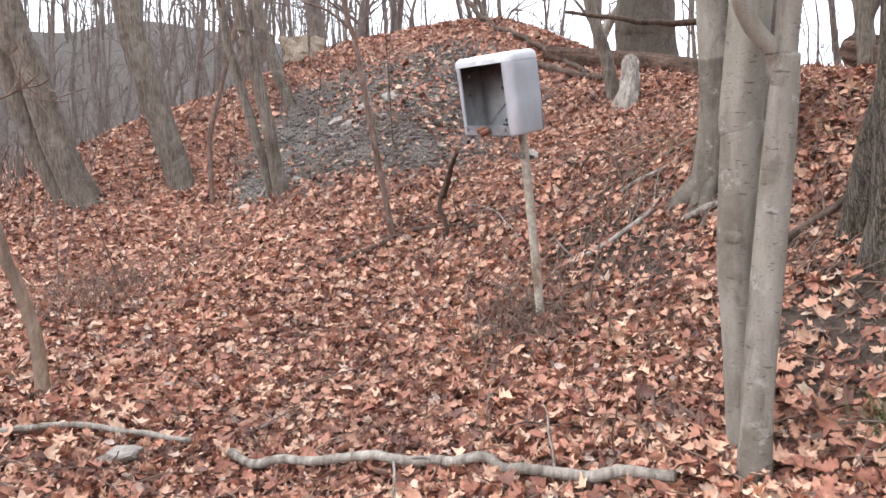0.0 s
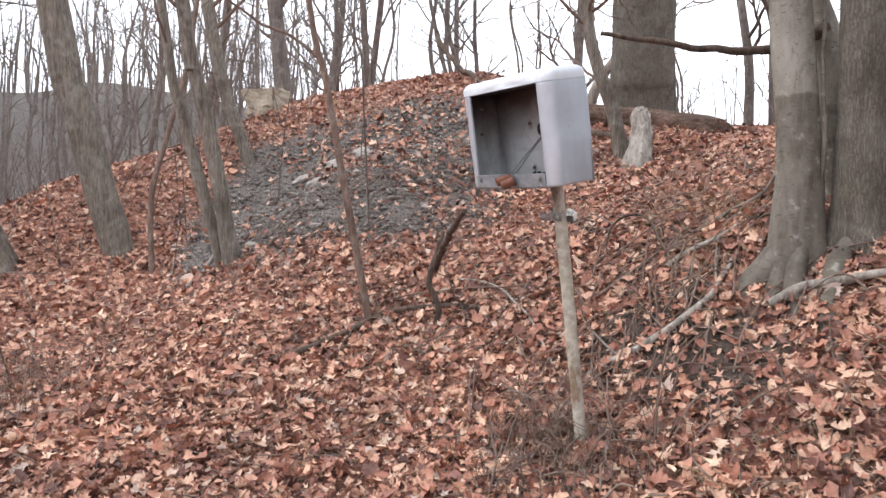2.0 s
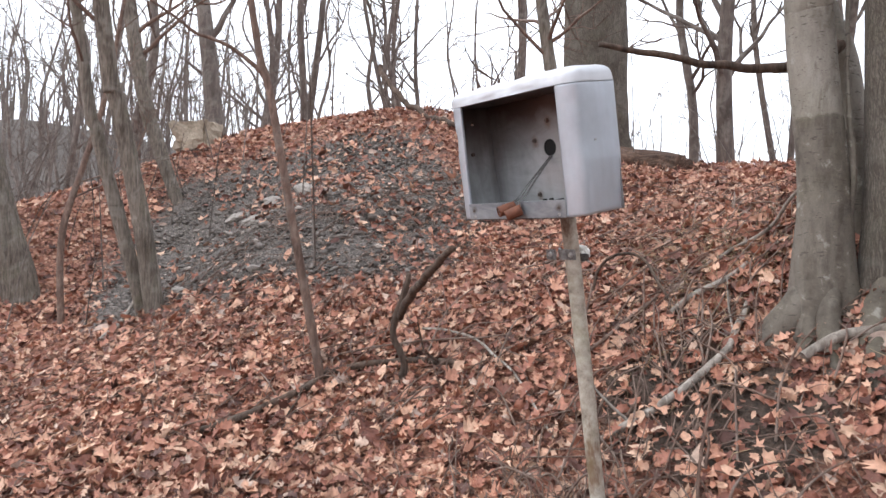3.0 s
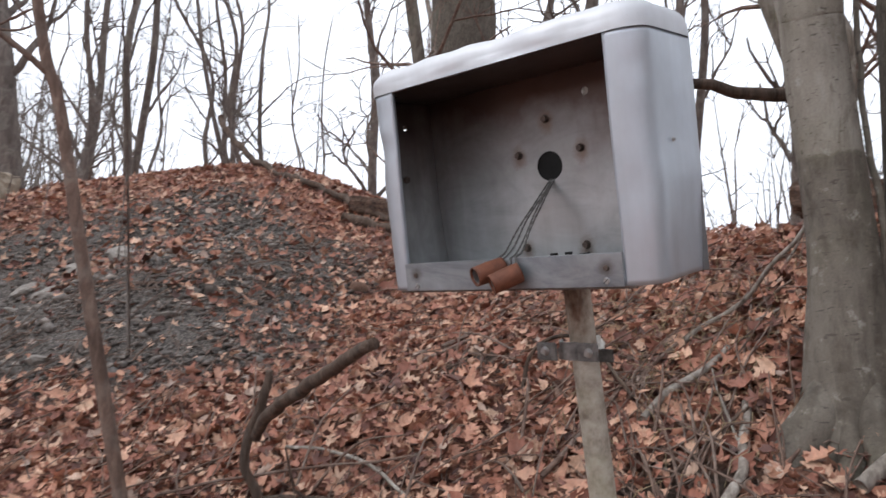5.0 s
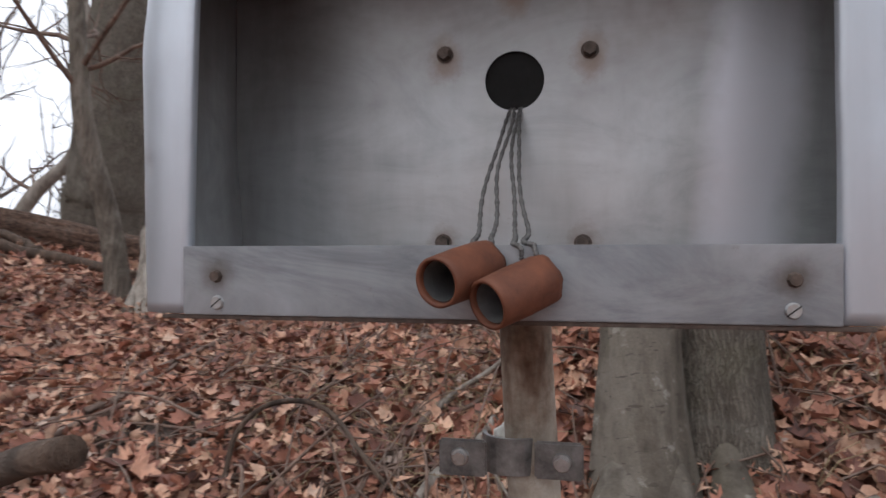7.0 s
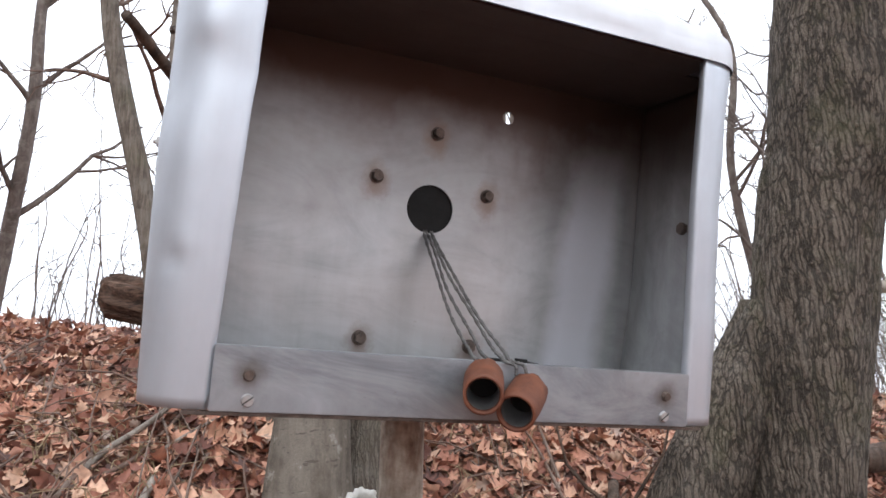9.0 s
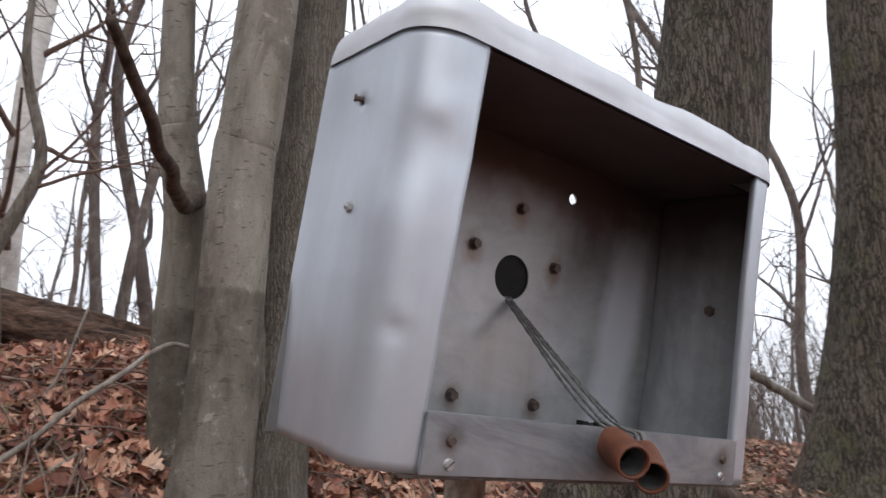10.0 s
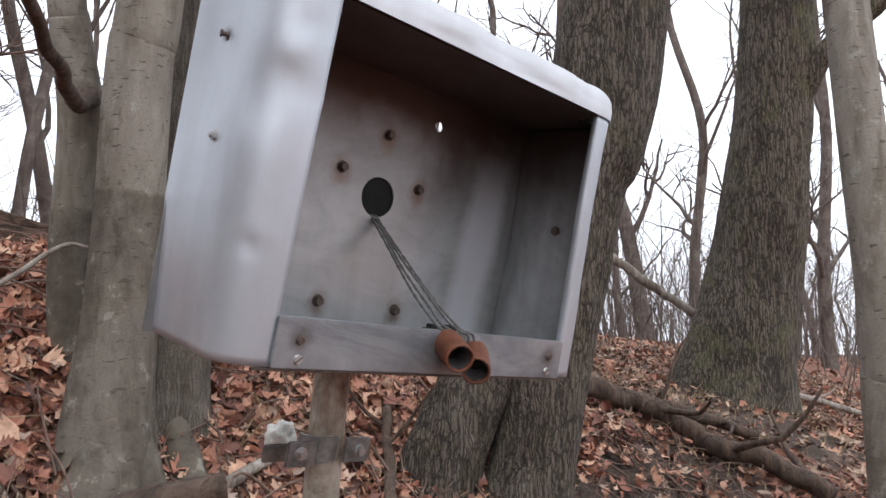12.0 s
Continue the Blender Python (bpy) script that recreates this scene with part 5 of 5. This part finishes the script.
stick("rotting_branch", "rotting brown fallen branch below the oak", [(2.1, 1.78, 0.92), (2.68, 1.73, 0.84), (3.05, 1.60, 0.77), (3.0, 1.31, 0.66), (3.03, 1.02, 0.53), (3.20, 0.6, 0.36)], 0.062, DEAD, crook=0.06, sides=18, side_twigs=3, seed=22, category="branch")
stick("rotting_branch", "rotting brown side branch on the ground", [(3.0, 1.62, 0.79), (3.3, 1.35, 0.68), (3.5, 1.08, 0.56)], 0.036, DEAD, crook=0.04, side_twigs=2, seed=23, category="branch")
stick("pale_branch", "pale bleached branch below the beech", [(0.25, 1.30), (0.34, 1.42), (0.53, 1.48), (0.74, 1.55)], 0.024, PALE, 1.2, seed=24, category="branch")
stick("leaning_white_stick", "white bare stick leaning against the beech", [(-0.46, 1.78), (-0.26, 1.93, 1.06), (-0.06, 1.88, 1.24), (0.07, 1.82, 1.36), (0.14, 1.80, 1.36)], 0.010, PALE, crook=0.015, sides=9, seed=25)
stick("leaning_white_stick", "thin white stick lying on the leaves", [(-0.32, 1.78), (-0.15, 1.92), (0.01, 2.04, 1.10)], 0.008, PALE, sides=8, seed=26)
stick("leaning_white_stick", "thin white twig standing in the leaves", [(-0.19, 2.24), (-0.13, 2.30, 1.33), (-0.07, 2.36, 1.55)], 0.006, PALE, sides=8, seed=27)
stick("fallen_branch", "brown fallen branch on the bank", [(0.98, 1.20), (1.05, 1.34, 0.52), (1.16, 1.5, 0.66), (1.3, 1.68, 0.80)], 0.026, DEAD, side_twigs=2, seed=28, category="branch")
stick("far_leaning_branch", "pale broken branch leaning beside the oak", [(4.3, 3.6, 2.35), (4.6, 3.2, 2.1), (5.0, 2.75, 1.75), (5.4, 2.3, 1.3)], 0.05, PALE, crook=0.04, seed=29, category="branch")
stick("far_fallen_branch", "pale fallen branch beyond the oak", [(6.4, 2.2), (7.0, 1.8), (7.9, 1.2)], 0.035, PALE, 1.5, crook=0.04, side_twigs=3, seed=30, category="branch")
stick("arched_twig", "brown twig arched over the leaves", [(-0.98, 1.42), (-0.96, 1.46, 0.86), (-0.86, 1.50, 0.93), (-0.70, 1.50, 0.90), (-0.56, 1.48, 0.75), (-0.50, 1.46)], 0.009, DEAD, sides=8, seed=31)
stick("thin_stick", "thin grey twig among the leaves", [(-1.9, 0.35, 0.36), (-1.5, 0.62, 0.45), (-1.1, 0.95, 0.50)], 0.006, TWIG, sides=7, seed=32)
stick("dead_upright_stem", "dry upright brown stem", [(0.30, 0.52), (0.31, 0.54, 0.25), (0.33, 0.56, 0.45)], 0.006, TWIG, sides=7, seed=33)

stick("brown_branch", "thin brown branch across the leaves", [(1.62, -0.52), (1.47, -0.26), (1.38, -0.03), (1.27, 0.09)], 0.011, TWIG, side_twigs=2, seed=34, category="branch")
stick("grey_stick", "short grey stick propped against a slim trunk", [(-4.25, -0.48), (-4.45, -0.30, 0.40), (-4.62, -0.12, 0.62)], 0.020, PALE, seed=35)
stick("bank_branch", "curved grey branch lying on the bank", [(-0.42, 1.36), (-0.38, 1.51), (-0.30, 1.61), (-0.25, 1.73)], 0.016, PALE, 1.5, sides=9, seed=36)
stick("long_thin_stick", "long thin tan stick across the bank", [(-0.65, 1.63), (-0.41, 1.75), (-0.27, 1.87), (-0.09, 2.13)], 0.008, TWIG, 1.5, sides=9, seed=37)
stick("long_thin_stick", "long thin tan stick across the bank", [(-0.77, 1.87), (-0.71, 2.11), (-0.65, 2.45)], 0.008, TWIG, 1.5, sides=9, seed=38)
stick("long_thin_stick", "long thin tan stick across the bank", [(-1.77, 1.82), (-1.81, 2.27), (-1.93, 2.96)], 0.009, TWIG, 1.5, sides=9, seed=39)
stick("thin_stick", "thin grey root lying on the bank", [(-0.26, 1.20), (-0.19, 1.35), (-0.11, 1.50)], 0.007, DEAD, 1.5, sides=9, seed=40)


def forked_stick():
    ob = tagged(new("forked_stick"), "crooked brown forked stick standing in the leaves", "stick")
    ob.location = (-1.51, 0.49, 0.22)
    for pts in ([(0.0, 0.0, -0.1, 0.024), (0.03, 0.03, 0.10, 0.020), (-0.02, -0.01, 0.30, 0.018), (0.04, 0.03, 0.50, 0.018), (0.05, 0.04, 0.60, 0.013)],
                [(0.0, 0.02, 0.36, 0.019), (0.20, -0.06, 0.46, 0.022), (0.68, -0.29, 0.57, 0.018), (1.22, -0.53, 0.69, 0.0125)]):
        p = catmull(pts, 9)
        v, f = tube(p[:, :3] + np.array([[noise.noise((q[0] * 14, q[1] * 14, q[2] * 14 + a)) * 0.008 for a in (0, 11, 23)] for q in p]), p[:, 3], 12)
        put("fork", mesh_tri("fork", v, f, M_DEADWOOD), ob)


forked_stick()


def rock_mesh(seed, material, flat=0.6, sub=3, sharp=0.5):
    bm = bmesh.new()
    bmesh.ops.create_icosphere(bm, subdivisions=sub, radius=1.0)
    for v in bm.verts:
        k = noise.fractal(v.co * 0.9 + Vector((seed * 5.1, 0, 0)), 0.7, 2.0, 4)
        c = noise.cell(v.co * 1.6 + Vector((seed, 3, 1)))
        v.co = v.co * (1 + 0.30 * k + 0.14 * sharp * c)
        v.co.z *= flat
    me = bpy.data.meshes.new("rock")
    bm.to_mesh(me)
    bm.free()
    me.materials.append(material)
    return me


for k, (x, y, s) in enumerate(((-6.31, 1.31, 0.14), (-5.55, 1.20, 0.11), (-6.01, 1.62, 0.12), (-5.43, 1.78, 0.15), (-5.6, 0.98, 0.07), (-4.2, 0.1, 0.08), (-3.6, 0.5, 0.06), (-0.10, -1.98, 0.12), (-0.85, -1.65, 0.06))):
    ob = tagged(put("rock", rock_mesh(k, M_ROCK, 0.45)), "pale flat stone lying on the ground", "rock", "loose stones")
    ob.matrix_world = pose(x, y, hz(x, y) + s * 0.1, 15, -12, k * 47) @ Matrix.Scale(s, 4)


def boulder():
    bm = bmesh.new()
    slab(bm, (-0.5, -0.36, -0.36), (0.5, 0.36, 0.36), 0.06)
    bmesh.ops.subdivide_edges(bm, edges=bm.edges[:], cuts=5, use_grid_fill=True)
    for v in bm.verts:
        k = noise.fractal(v.co * 2.2, 0.6, 2.0, 5)
        v.co += v.co.normalized() * k * 0.12
        v.co.z += 0.10 * v.co.x
    ob = tagged(part("boulder", bm, M_SAND, None), "blocky tan sandstone boulder on the crest", "boulder")
    ob.matrix_world = pose(-8.98, 1.62, hz(-8.98, 1.62) + 0.17, 4, 3, 35) @ Matrix.Scale(0.62, 4)


boulder()


def gravel():
    """Loose angular slate chips on the bare patch."""
    rng = np.random.default_rng(3)
    base = np.array([(1, 0, 0), (-1, 0.1, 0), (0.1, 0.8, 0.1), (0, -0.8, -0.1), (0, 0.1, 0.45), (0.1, 0, -0.4)], float)
    tri = np.array([(0, 2, 4), (2, 1, 4), (1, 3, 4), (3, 0, 4), (2, 0, 5), (1, 2, 5), (3, 1, 5), (0, 3, 5)])
    x = rng.uniform(-8.2, -2.4, 60000)
    y = rng.uniform(-0.9, 3.9, 60000)
    keep = bare(x, y) > rng.random(len(x))
    x, y = x[keep][:15000], y[keep][:15000]
    n = len(x)
    s = 0.0145 * np.exp(rng.normal(0, 0.55, n))
    a = rng.uniform(0, 2 * np.pi, n)
    v = base[None] * (1 + rng.normal(0, 0.22, (n, 6, 3)))
    ca, sa = np.cos(a)[:, None], np.sin(a)[:, None]
    tilt = rng.normal(0, 0.5, (n, 1))
    vx = v[..., 0] * ca - v[..., 1] * sa
    vy = v[..., 0] * sa + v[..., 1] * ca
    vz = v[..., 2] + vx * tilt * 0.5
    out = np.stack([vx, vy, vz], -1) * s[:, None, None]
    out += np.stack([x, y, height(x, y) + 0.006], -1)[:, None]
    t = (tri[None] + 6 * np.arange(n)[:, None, None]).reshape(-1, 3)
    tagged(put("gravel", mesh_tri("gravel", out.reshape(-1, 3), t, M_GRAVEL, False)), "loose dark grey slate gravel on the mound", "gravel", kind="stuff")


gravel()


# ---- leaf litter ----
def leaf_template(kind, rng):
    """A dry leaf as a strip along its midrib: points of midrib and both margins, lobed and curled."""
    if kind == "oak":
        w = np.array([0.06, 0.30, 0.16, 0.42, 0.20, 0.40, 0.16, 0.24, 0.02])
    elif kind == "maple":
        w = np.array([0.08, 0.55, 0.30, 0.62, 0.26, 0.34, 0.14, 0.12, 0.01])
    else:
        w = np.array([0.02, 0.16, 0.25, 0.29, 0.29, 0.26, 0.20, 0.11, 0.01])
    n = len(w)
    u = np.linspace(-0.5, 0.5, n)
    w = w * rng.uniform(0.85, 1.15, n)
    wl, wr = w * rng.uniform(0.75, 1.15), w * rng.uniform(0.75, 1.15)
    skew = 0.10 * (np.arange(n) % 2)
    curl, cup, twist = rng.uniform(-1.0, 1.7), rng.uniform(-0.4, 1.5), rng.uniform(-0.9, 0.9)
    mid = np.stack([u, 0.03 * np.sin(u * 6), curl * (u ** 2) * 0.9 + 0.03 * np.sin(u * 9)], -1)
    left = mid + np.stack([skew, wl, cup * wl * 0.8 + twist * wl * u + rng.normal(0, 0.035, n)], -1)
    right = mid + np.stack([skew, -wr, cup * wr * 0.8 - twist * wr * u + rng.normal(0, 0.035, n)], -1)
    v = np.vstack([mid, left, right])
    t = []
    for i in range(n - 1):
        t += [(i, i + 1, n + i + 1), (i, n + i + 1, n + i), (i, 2 * n + i + 1, i + 1), (i, 2 * n + i, 2 * n + i + 1)]
    return v, np.array(t)


def scrap_template(kind, rng):
    """A small dry leaf as a fan: pointed lobes round the middle, curled up or down."""
    n = 10 if kind != "plain" else 8
    a = np.linspace(0, 2 * np.pi, n, endpoint=False) + rng.normal(0, 0.10, n)
    if kind == "oak":
        r = np.where(np.arange(n) % 2, 0.26, 0.42) * rng.uniform(0.8, 1.2, n)
        sx, sy = 1.25, 0.72
    elif kind == "maple":
        r = np.where(np.arange(n) % 2, 0.24, 0.52) * rng.uniform(0.8, 1.2, n)
        sx, sy = 1.0, 0.95
    else:
        r = np.full(n, 0.40) * rng.uniform(0.85, 1.15, n)
        sx, sy = 1.25, 0.62
    x, y = r * np.cos(a) * sx, r * np.sin(a) * sy
    curl, cup = rng.uniform(-1.0, 1.7), rng.uniform(-0.5, 1.7)
    z = curl * x ** 2 + cup * np.abs(y) * 0.55 + rng.normal(0, 0.05, n)
    v = np.vstack([(0, 0, 0), np.stack([x, y, z], -1)])
    return v, np.array([(0, 1 + i, 1 + (i + 1) % n) for i in range(n)])


trng = np.random.default_rng(15)
KINDS = ("oak", "oak", "oak", "oak", "oak", "maple", "maple", "maple", "plain", "plain", "oak", "maple")
LEAVES = [leaf_template(k, trng) for k in KINDS]
FAR_LEAVES = [scrap_template(k, trng) for k in KINDS * 3]


def frames(n, x, y, tilt, rng):
    """Turning frames for n leaves that lie on the slope, tilted at random."""
    e = 0.05
    gx = (height(x + e, y) - height(x - e, y)) / (2 * e)
    gy = (height(x, y + e) - height(x, y - e)) / (2 * e)
    nrm = np.stack([-gx, -gy, np.ones(n)], -1) + rng.normal(0, 1, (n, 3)) * tilt[:, None]
    nrm /= np.linalg.norm(nrm, axis=1)[:, None]
    a = rng.uniform(0, 2 * np.pi, n)
    d = np.stack([np.cos(a), np.sin(a), np.zeros(n)], -1)
    d -= nrm * (d * nrm).sum(1)[:, None]
    d /= np.linalg.norm(d, axis=1)[:, None]
    return d, np.cross(nrm, d), nrm


def litter(name, label, count, box, size, tilt, seed, lift=0.03, thin=0.0, shapes=None, material=None, old=0):
    shapes, material = shapes or LEAVES, material or M_LEAF
    rng = np.random.default_rng(seed)
    x = rng.uniform(box[0], box[1], count * 2)
    y = rng.uniform(box[2], box[3], count * 2)
    patch = 0.5 + 0.5 * np.sin(x * 1.7 + 1.1 * np.sin(y * 2.1)) * np.sin(y * 1.9 + 0.8 * np.sin(x * 1.3))
    p = (1 - np.where(y < 1.3, 0.93, 0.64) * bare(x, y)) * (1 - 0.20 * patch)
    soil = sum(np.exp(-(((x - ex) / ew) ** 2 + ((y - ey) / eh) ** 2) * 0.9) for ex, ey, ew, eh in EARTH)
    p *= 1 - 0.74 * np.clip(soil, 0, 1)
    edge = np.minimum(np.minimum(x - box[0], box[1] - x), np.minimum(y - box[2], box[3] - y))
    p *= np.clip(edge / 1.1 + 0.05, 0, 1)
    side = np.clip((x - 1.9 + 0.5 * np.sin(y * 3) - 0.6 * (y < 0.2) * (0.2 - y)) / 1.2, 0, 1)
    p *= side if old > 0 else 1 - 0.72 * side if old < 0 else 1
    if thin:
        dist = np.hypot(x + 0.5, y - 0.5)
        p *= np.clip(dist / thin, 0.0, 1.0) ** 2
    keep = rng.random(len(x)) < p
    x, y = x[keep][:count], y[keep][:count]
    n = len(x)
    d, b, nn = frames(n, x, y, tilt * np.exp(rng.normal(0, 0.5, n)), rng)
    s = size * np.minimum(np.exp(rng.normal(0.05, 0.36, n)), 1.6)
    z = height(x, y) + lift * rng.random(n) ** 1.3 + 0.006
    kind = rng.integers(0, len(shapes), n)
    vs, ts, o = [], [], 0
    for k, (lv, lt) in enumerate(shapes):
        idx = np.where(kind == k)[0]
        if not len(idx):
            continue
        m = lv[None] * s[idx][:, None, None]
        w = m[..., 0:1] * d[idx][:, None] + m[..., 1:2] * b[idx][:, None] + m[..., 2:3] * nn[idx][:, None]
        w += np.stack([x[idx], y[idx], z[idx]], -1)[:, None]
        vs.append(w.reshape(-1, 3))
        ts.append((lt[None] + len(lv) * np.arange(len(idx))[:, None, None]).reshape(-1, 3) + o)
        o += w.shape[0] * w.shape[1]
    me = mesh_tri(name, np.vstack(vs), np.vstack(ts), material, True)
    return tagged(put(name, me), label, "leaf litter", kind="stuff")


litter("leaf_litter", "thick brown litter of dry oak and maple leaves", 12500, (-2.9, 3.7, -2.8, 3.2), 0.057, 0.62, 1, 0.050, old=-1)
litter("leaf_litter", "crumbled fragments of dry brown leaves", 46000, (-3.8, 4.2, -3.0, 4.0), 0.044, 0.75, 4, 0.045, 0.0, FAR_LEAVES, old=-1)
litter("leaf_litter", "brown dry leaves covering the slope", 60000, (-11.5, 9.5, -4.8, 6.0), 0.066, 0.70, 2, 0.05, 2.6, FAR_LEAVES, old=-1)
litter("leaf_litter", "brown dry leaves farther into the wood", 14000, (-22, 18, -9, 18), 0.12, 0.45, 3, 0.04, 8.0, FAR_LEAVES, old=-1)
litter("leaf_litter", "bleached grey-brown old leaves below the oaks", 15000, (1.5, 10.5, -0.6, 6.0), 0.058, 0.50, 7, 0.035, 0.0, FAR_LEAVES, M_LEAF_OLD, 1)


def debris():
    """Short twigs, stalks and grass blades among the leaves."""
    rng = np.random.default_rng(31)
    pieces = []
    for _ in range(4200):
        x, y = rng.uniform(-4.5, 3.5), rng.uniform(-2.6, 3.8)
        ln = 0.08 + 0.35 * rng.random() ** 2
        a = rng.uniform(0, 2 * math.pi)
        e = np.array([x + ln * math.cos(a), y + ln * math.sin(a)])
        c = (np.array([x, y]) + e) / 2 + rng.normal(0, 0.02, 2)
        up = abs(rng.normal(0, 0.04))
        p = np.array([(x, y, hz(x, y) + 0.02), (*c, hz(*c) + 0.035 + up * 0.6), (*e, hz(*e) + 0.03 + up)])
        pieces.append(tube(p, np.array([1, 0.85, 0.6]) * rng.uniform(0.0015, 0.005), 4, False))
    return tagged(put("twig_litter", mesh_tri("twig_litter", *join(pieces), M_TWIG)), "short dry twigs scattered among the leaves", "twigs", kind="stuff")


def tufts(name, label, spots, n, tall, material, seed):
    rng = np.random.default_rng(seed)
    pieces = []
    for cx, cy, s in spots:
        for _ in range(n):
            x, y = cx + rng.normal(0, s), cy + rng.normal(0, s)
            z = hz(x, y)
            h = tall * rng.uniform(0.4, 1.2)
            l = rng.normal(0, 0.7, 2)
            p = np.array([(x, y, z), (x + l[0] * h * 0.3, y + l[1] * h * 0.3, z + h * 0.6), (x + l[0] * h * 0.9, y + l[1] * h * 0.9, z + h * rng.uniform(0.5, 1.0))])
            pieces.append(tube(p, np.array([0.0028, 0.0022, 0.001]), 3, False))
    return tagged(put(name, mesh_tri(name, *join(pieces), material)), label, "grass", kind="stuff")


def bank_tangle():
    """Fine roots, stalks and thin sticks tangled on the steep bank below the beech and the oak."""
    rng = np.random.default_rng(71)
    for cx, cy, sx, sy, n, lo, hi, text in ((-0.25, 1.1, 0.40, 0.30, 80, 0.12, 0.55, "tangle of thin roots on the bank below the beech"), (0.2, 0.75, 0.35, 0.30, 50, 0.10, 0.4, "thin bare roots sticking out of the bank"),
                                            (1.35, 1.15, 0.25, 0.16, 60, 0.12, 0.4, "thin roots on bare earth beside the oak"), (-0.55, 1.85, 0.45, 0.35, 60, 0.15, 0.8, "dry tan stalks fallen across the leaves"),
                                            (-0.1, 0.25, 0.25, 0.16, 80, 0.08, 0.3, "dark dry stalks round the pole's foot"), (2.9, 1.3, 0.6, 0.4, 45, 0.1, 0.5, "thin roots and twigs below the rotting branch"),
                                            (-1.6, 0.5, 0.45, 0.25, 45, 0.15, 0.6, "dry twigs heaped round the forked stick"), (0.85, 1.75, 0.35, 0.30, 45, 0.12, 0.5, "dry stalks lying on the bank beside the beech")):
        heap = tagged(new("root_tangle"), text, "roots", "heaps of roots and stalks")
        heap.location = (cx, cy, hz(cx, cy))
        for _ in range(n):
            x, y = cx + rng.normal(0, sx), cy + rng.normal(0, sy)
            ln = rng.uniform(lo, hi)
            a = rng.normal(2.2, 0.9)
            e = np.array([x + ln * math.cos(a), y + ln * math.sin(a)])
            c = (np.array([x, y]) + e) / 2 + rng.normal(0, 0.03, 2)
            up = abs(rng.normal(0, 0.05))
            p = catmull(np.array([(x, y, hz(x, y) + 0.02), (*c, hz(*c) + 0.04 + up), (*e, hz(*e) + 0.03 + up * rng.uniform(0, 1.6))]), 4) - np.array(heap.location)
            put("root", mesh_tri("root", *tube(p, np.linspace(1, 0.45, len(p)) * rng.uniform(0.002, 0.0075), 5, False), M_TWIG), heap)


debris()
bank_tangle()
tufts("dry_weeds", "dark dry weed stalks round the pole's foot", ((0.05, 0.28, 0.13), (-0.15, 0.22, 0.12), (0.2, 0.2, 0.12), (0.0, 0.05, 0.15), (-0.3, 0.32, 0.16), (0.25, 0.42, 0.15)), 48, 0.20, M_TWIG, 1)
tufts("dry_weeds", "grey dry weed stalks on the lower slope", ((-2.9, -1.75, 0.3), (-2.3, -2.0, 0.25)), 110, 0.35, M_TWIG, 6)
tufts("dry_grass", "tufts of dry straw grass on the bank", ((-0.55, 1.75, 0.20), (-0.9, 2.0, 0.2), (0.8, 2.1, 0.2), (0.75, 0.5, 0.2), (3.6, 2.0, 0.35), (-0.4, 1.35, 0.22), (3.2, 1.5, 0.4), (4.3, 1.3, 0.4), (3.8, 2.4, 0.4), (4.8, 0.7, 0.5), (-0.3, 1.65, 0.16), (-0.45, 2.1, 0.2), (0.75, 1.8, 0.2)), 60, 0.12, M_GRASS, 2)
tufts("green_grass", "small tuft of green blades in the leaves", ((2.25, 0.45, 0.05), (2.1, 0.3, 0.05)), 26, 0.12, M_GREEN, 3)

# single leaves near the pole, each lying on the ground
leaf_rng = np.random.default_rng(55)
leaf_meshes = [mesh_tri("leaf", v, t, M_LEAF_ONE, True) for v, t in LEAVES]
for k in range(300):
    x = np.array([leaf_rng.uniform(-1.6, 1.5)])
    y = np.array([leaf_rng.uniform(-1.2, 2.0)])
    d, b, nn = frames(1, x, y, np.array([0.3]), leaf_rng)
    s = 0.064 * min(math.exp(leaf_rng.normal(0, 0.25)), 1.4)
    ob = new("leaf", leaf_meshes[leaf_rng.integers(0, len(leaf_meshes))])
    ob.parent = ground
    m = Matrix([[*(float(v) for v in col), 0] for col in (d[0] * s, b[0] * s, nn[0] * s)] + [[0, 0, 0, 1]]).transposed()
    m.translation = (float(x[0]), float(y[0]), hz(x[0], y[0]) + 0.03)
    ob.matrix_world = m
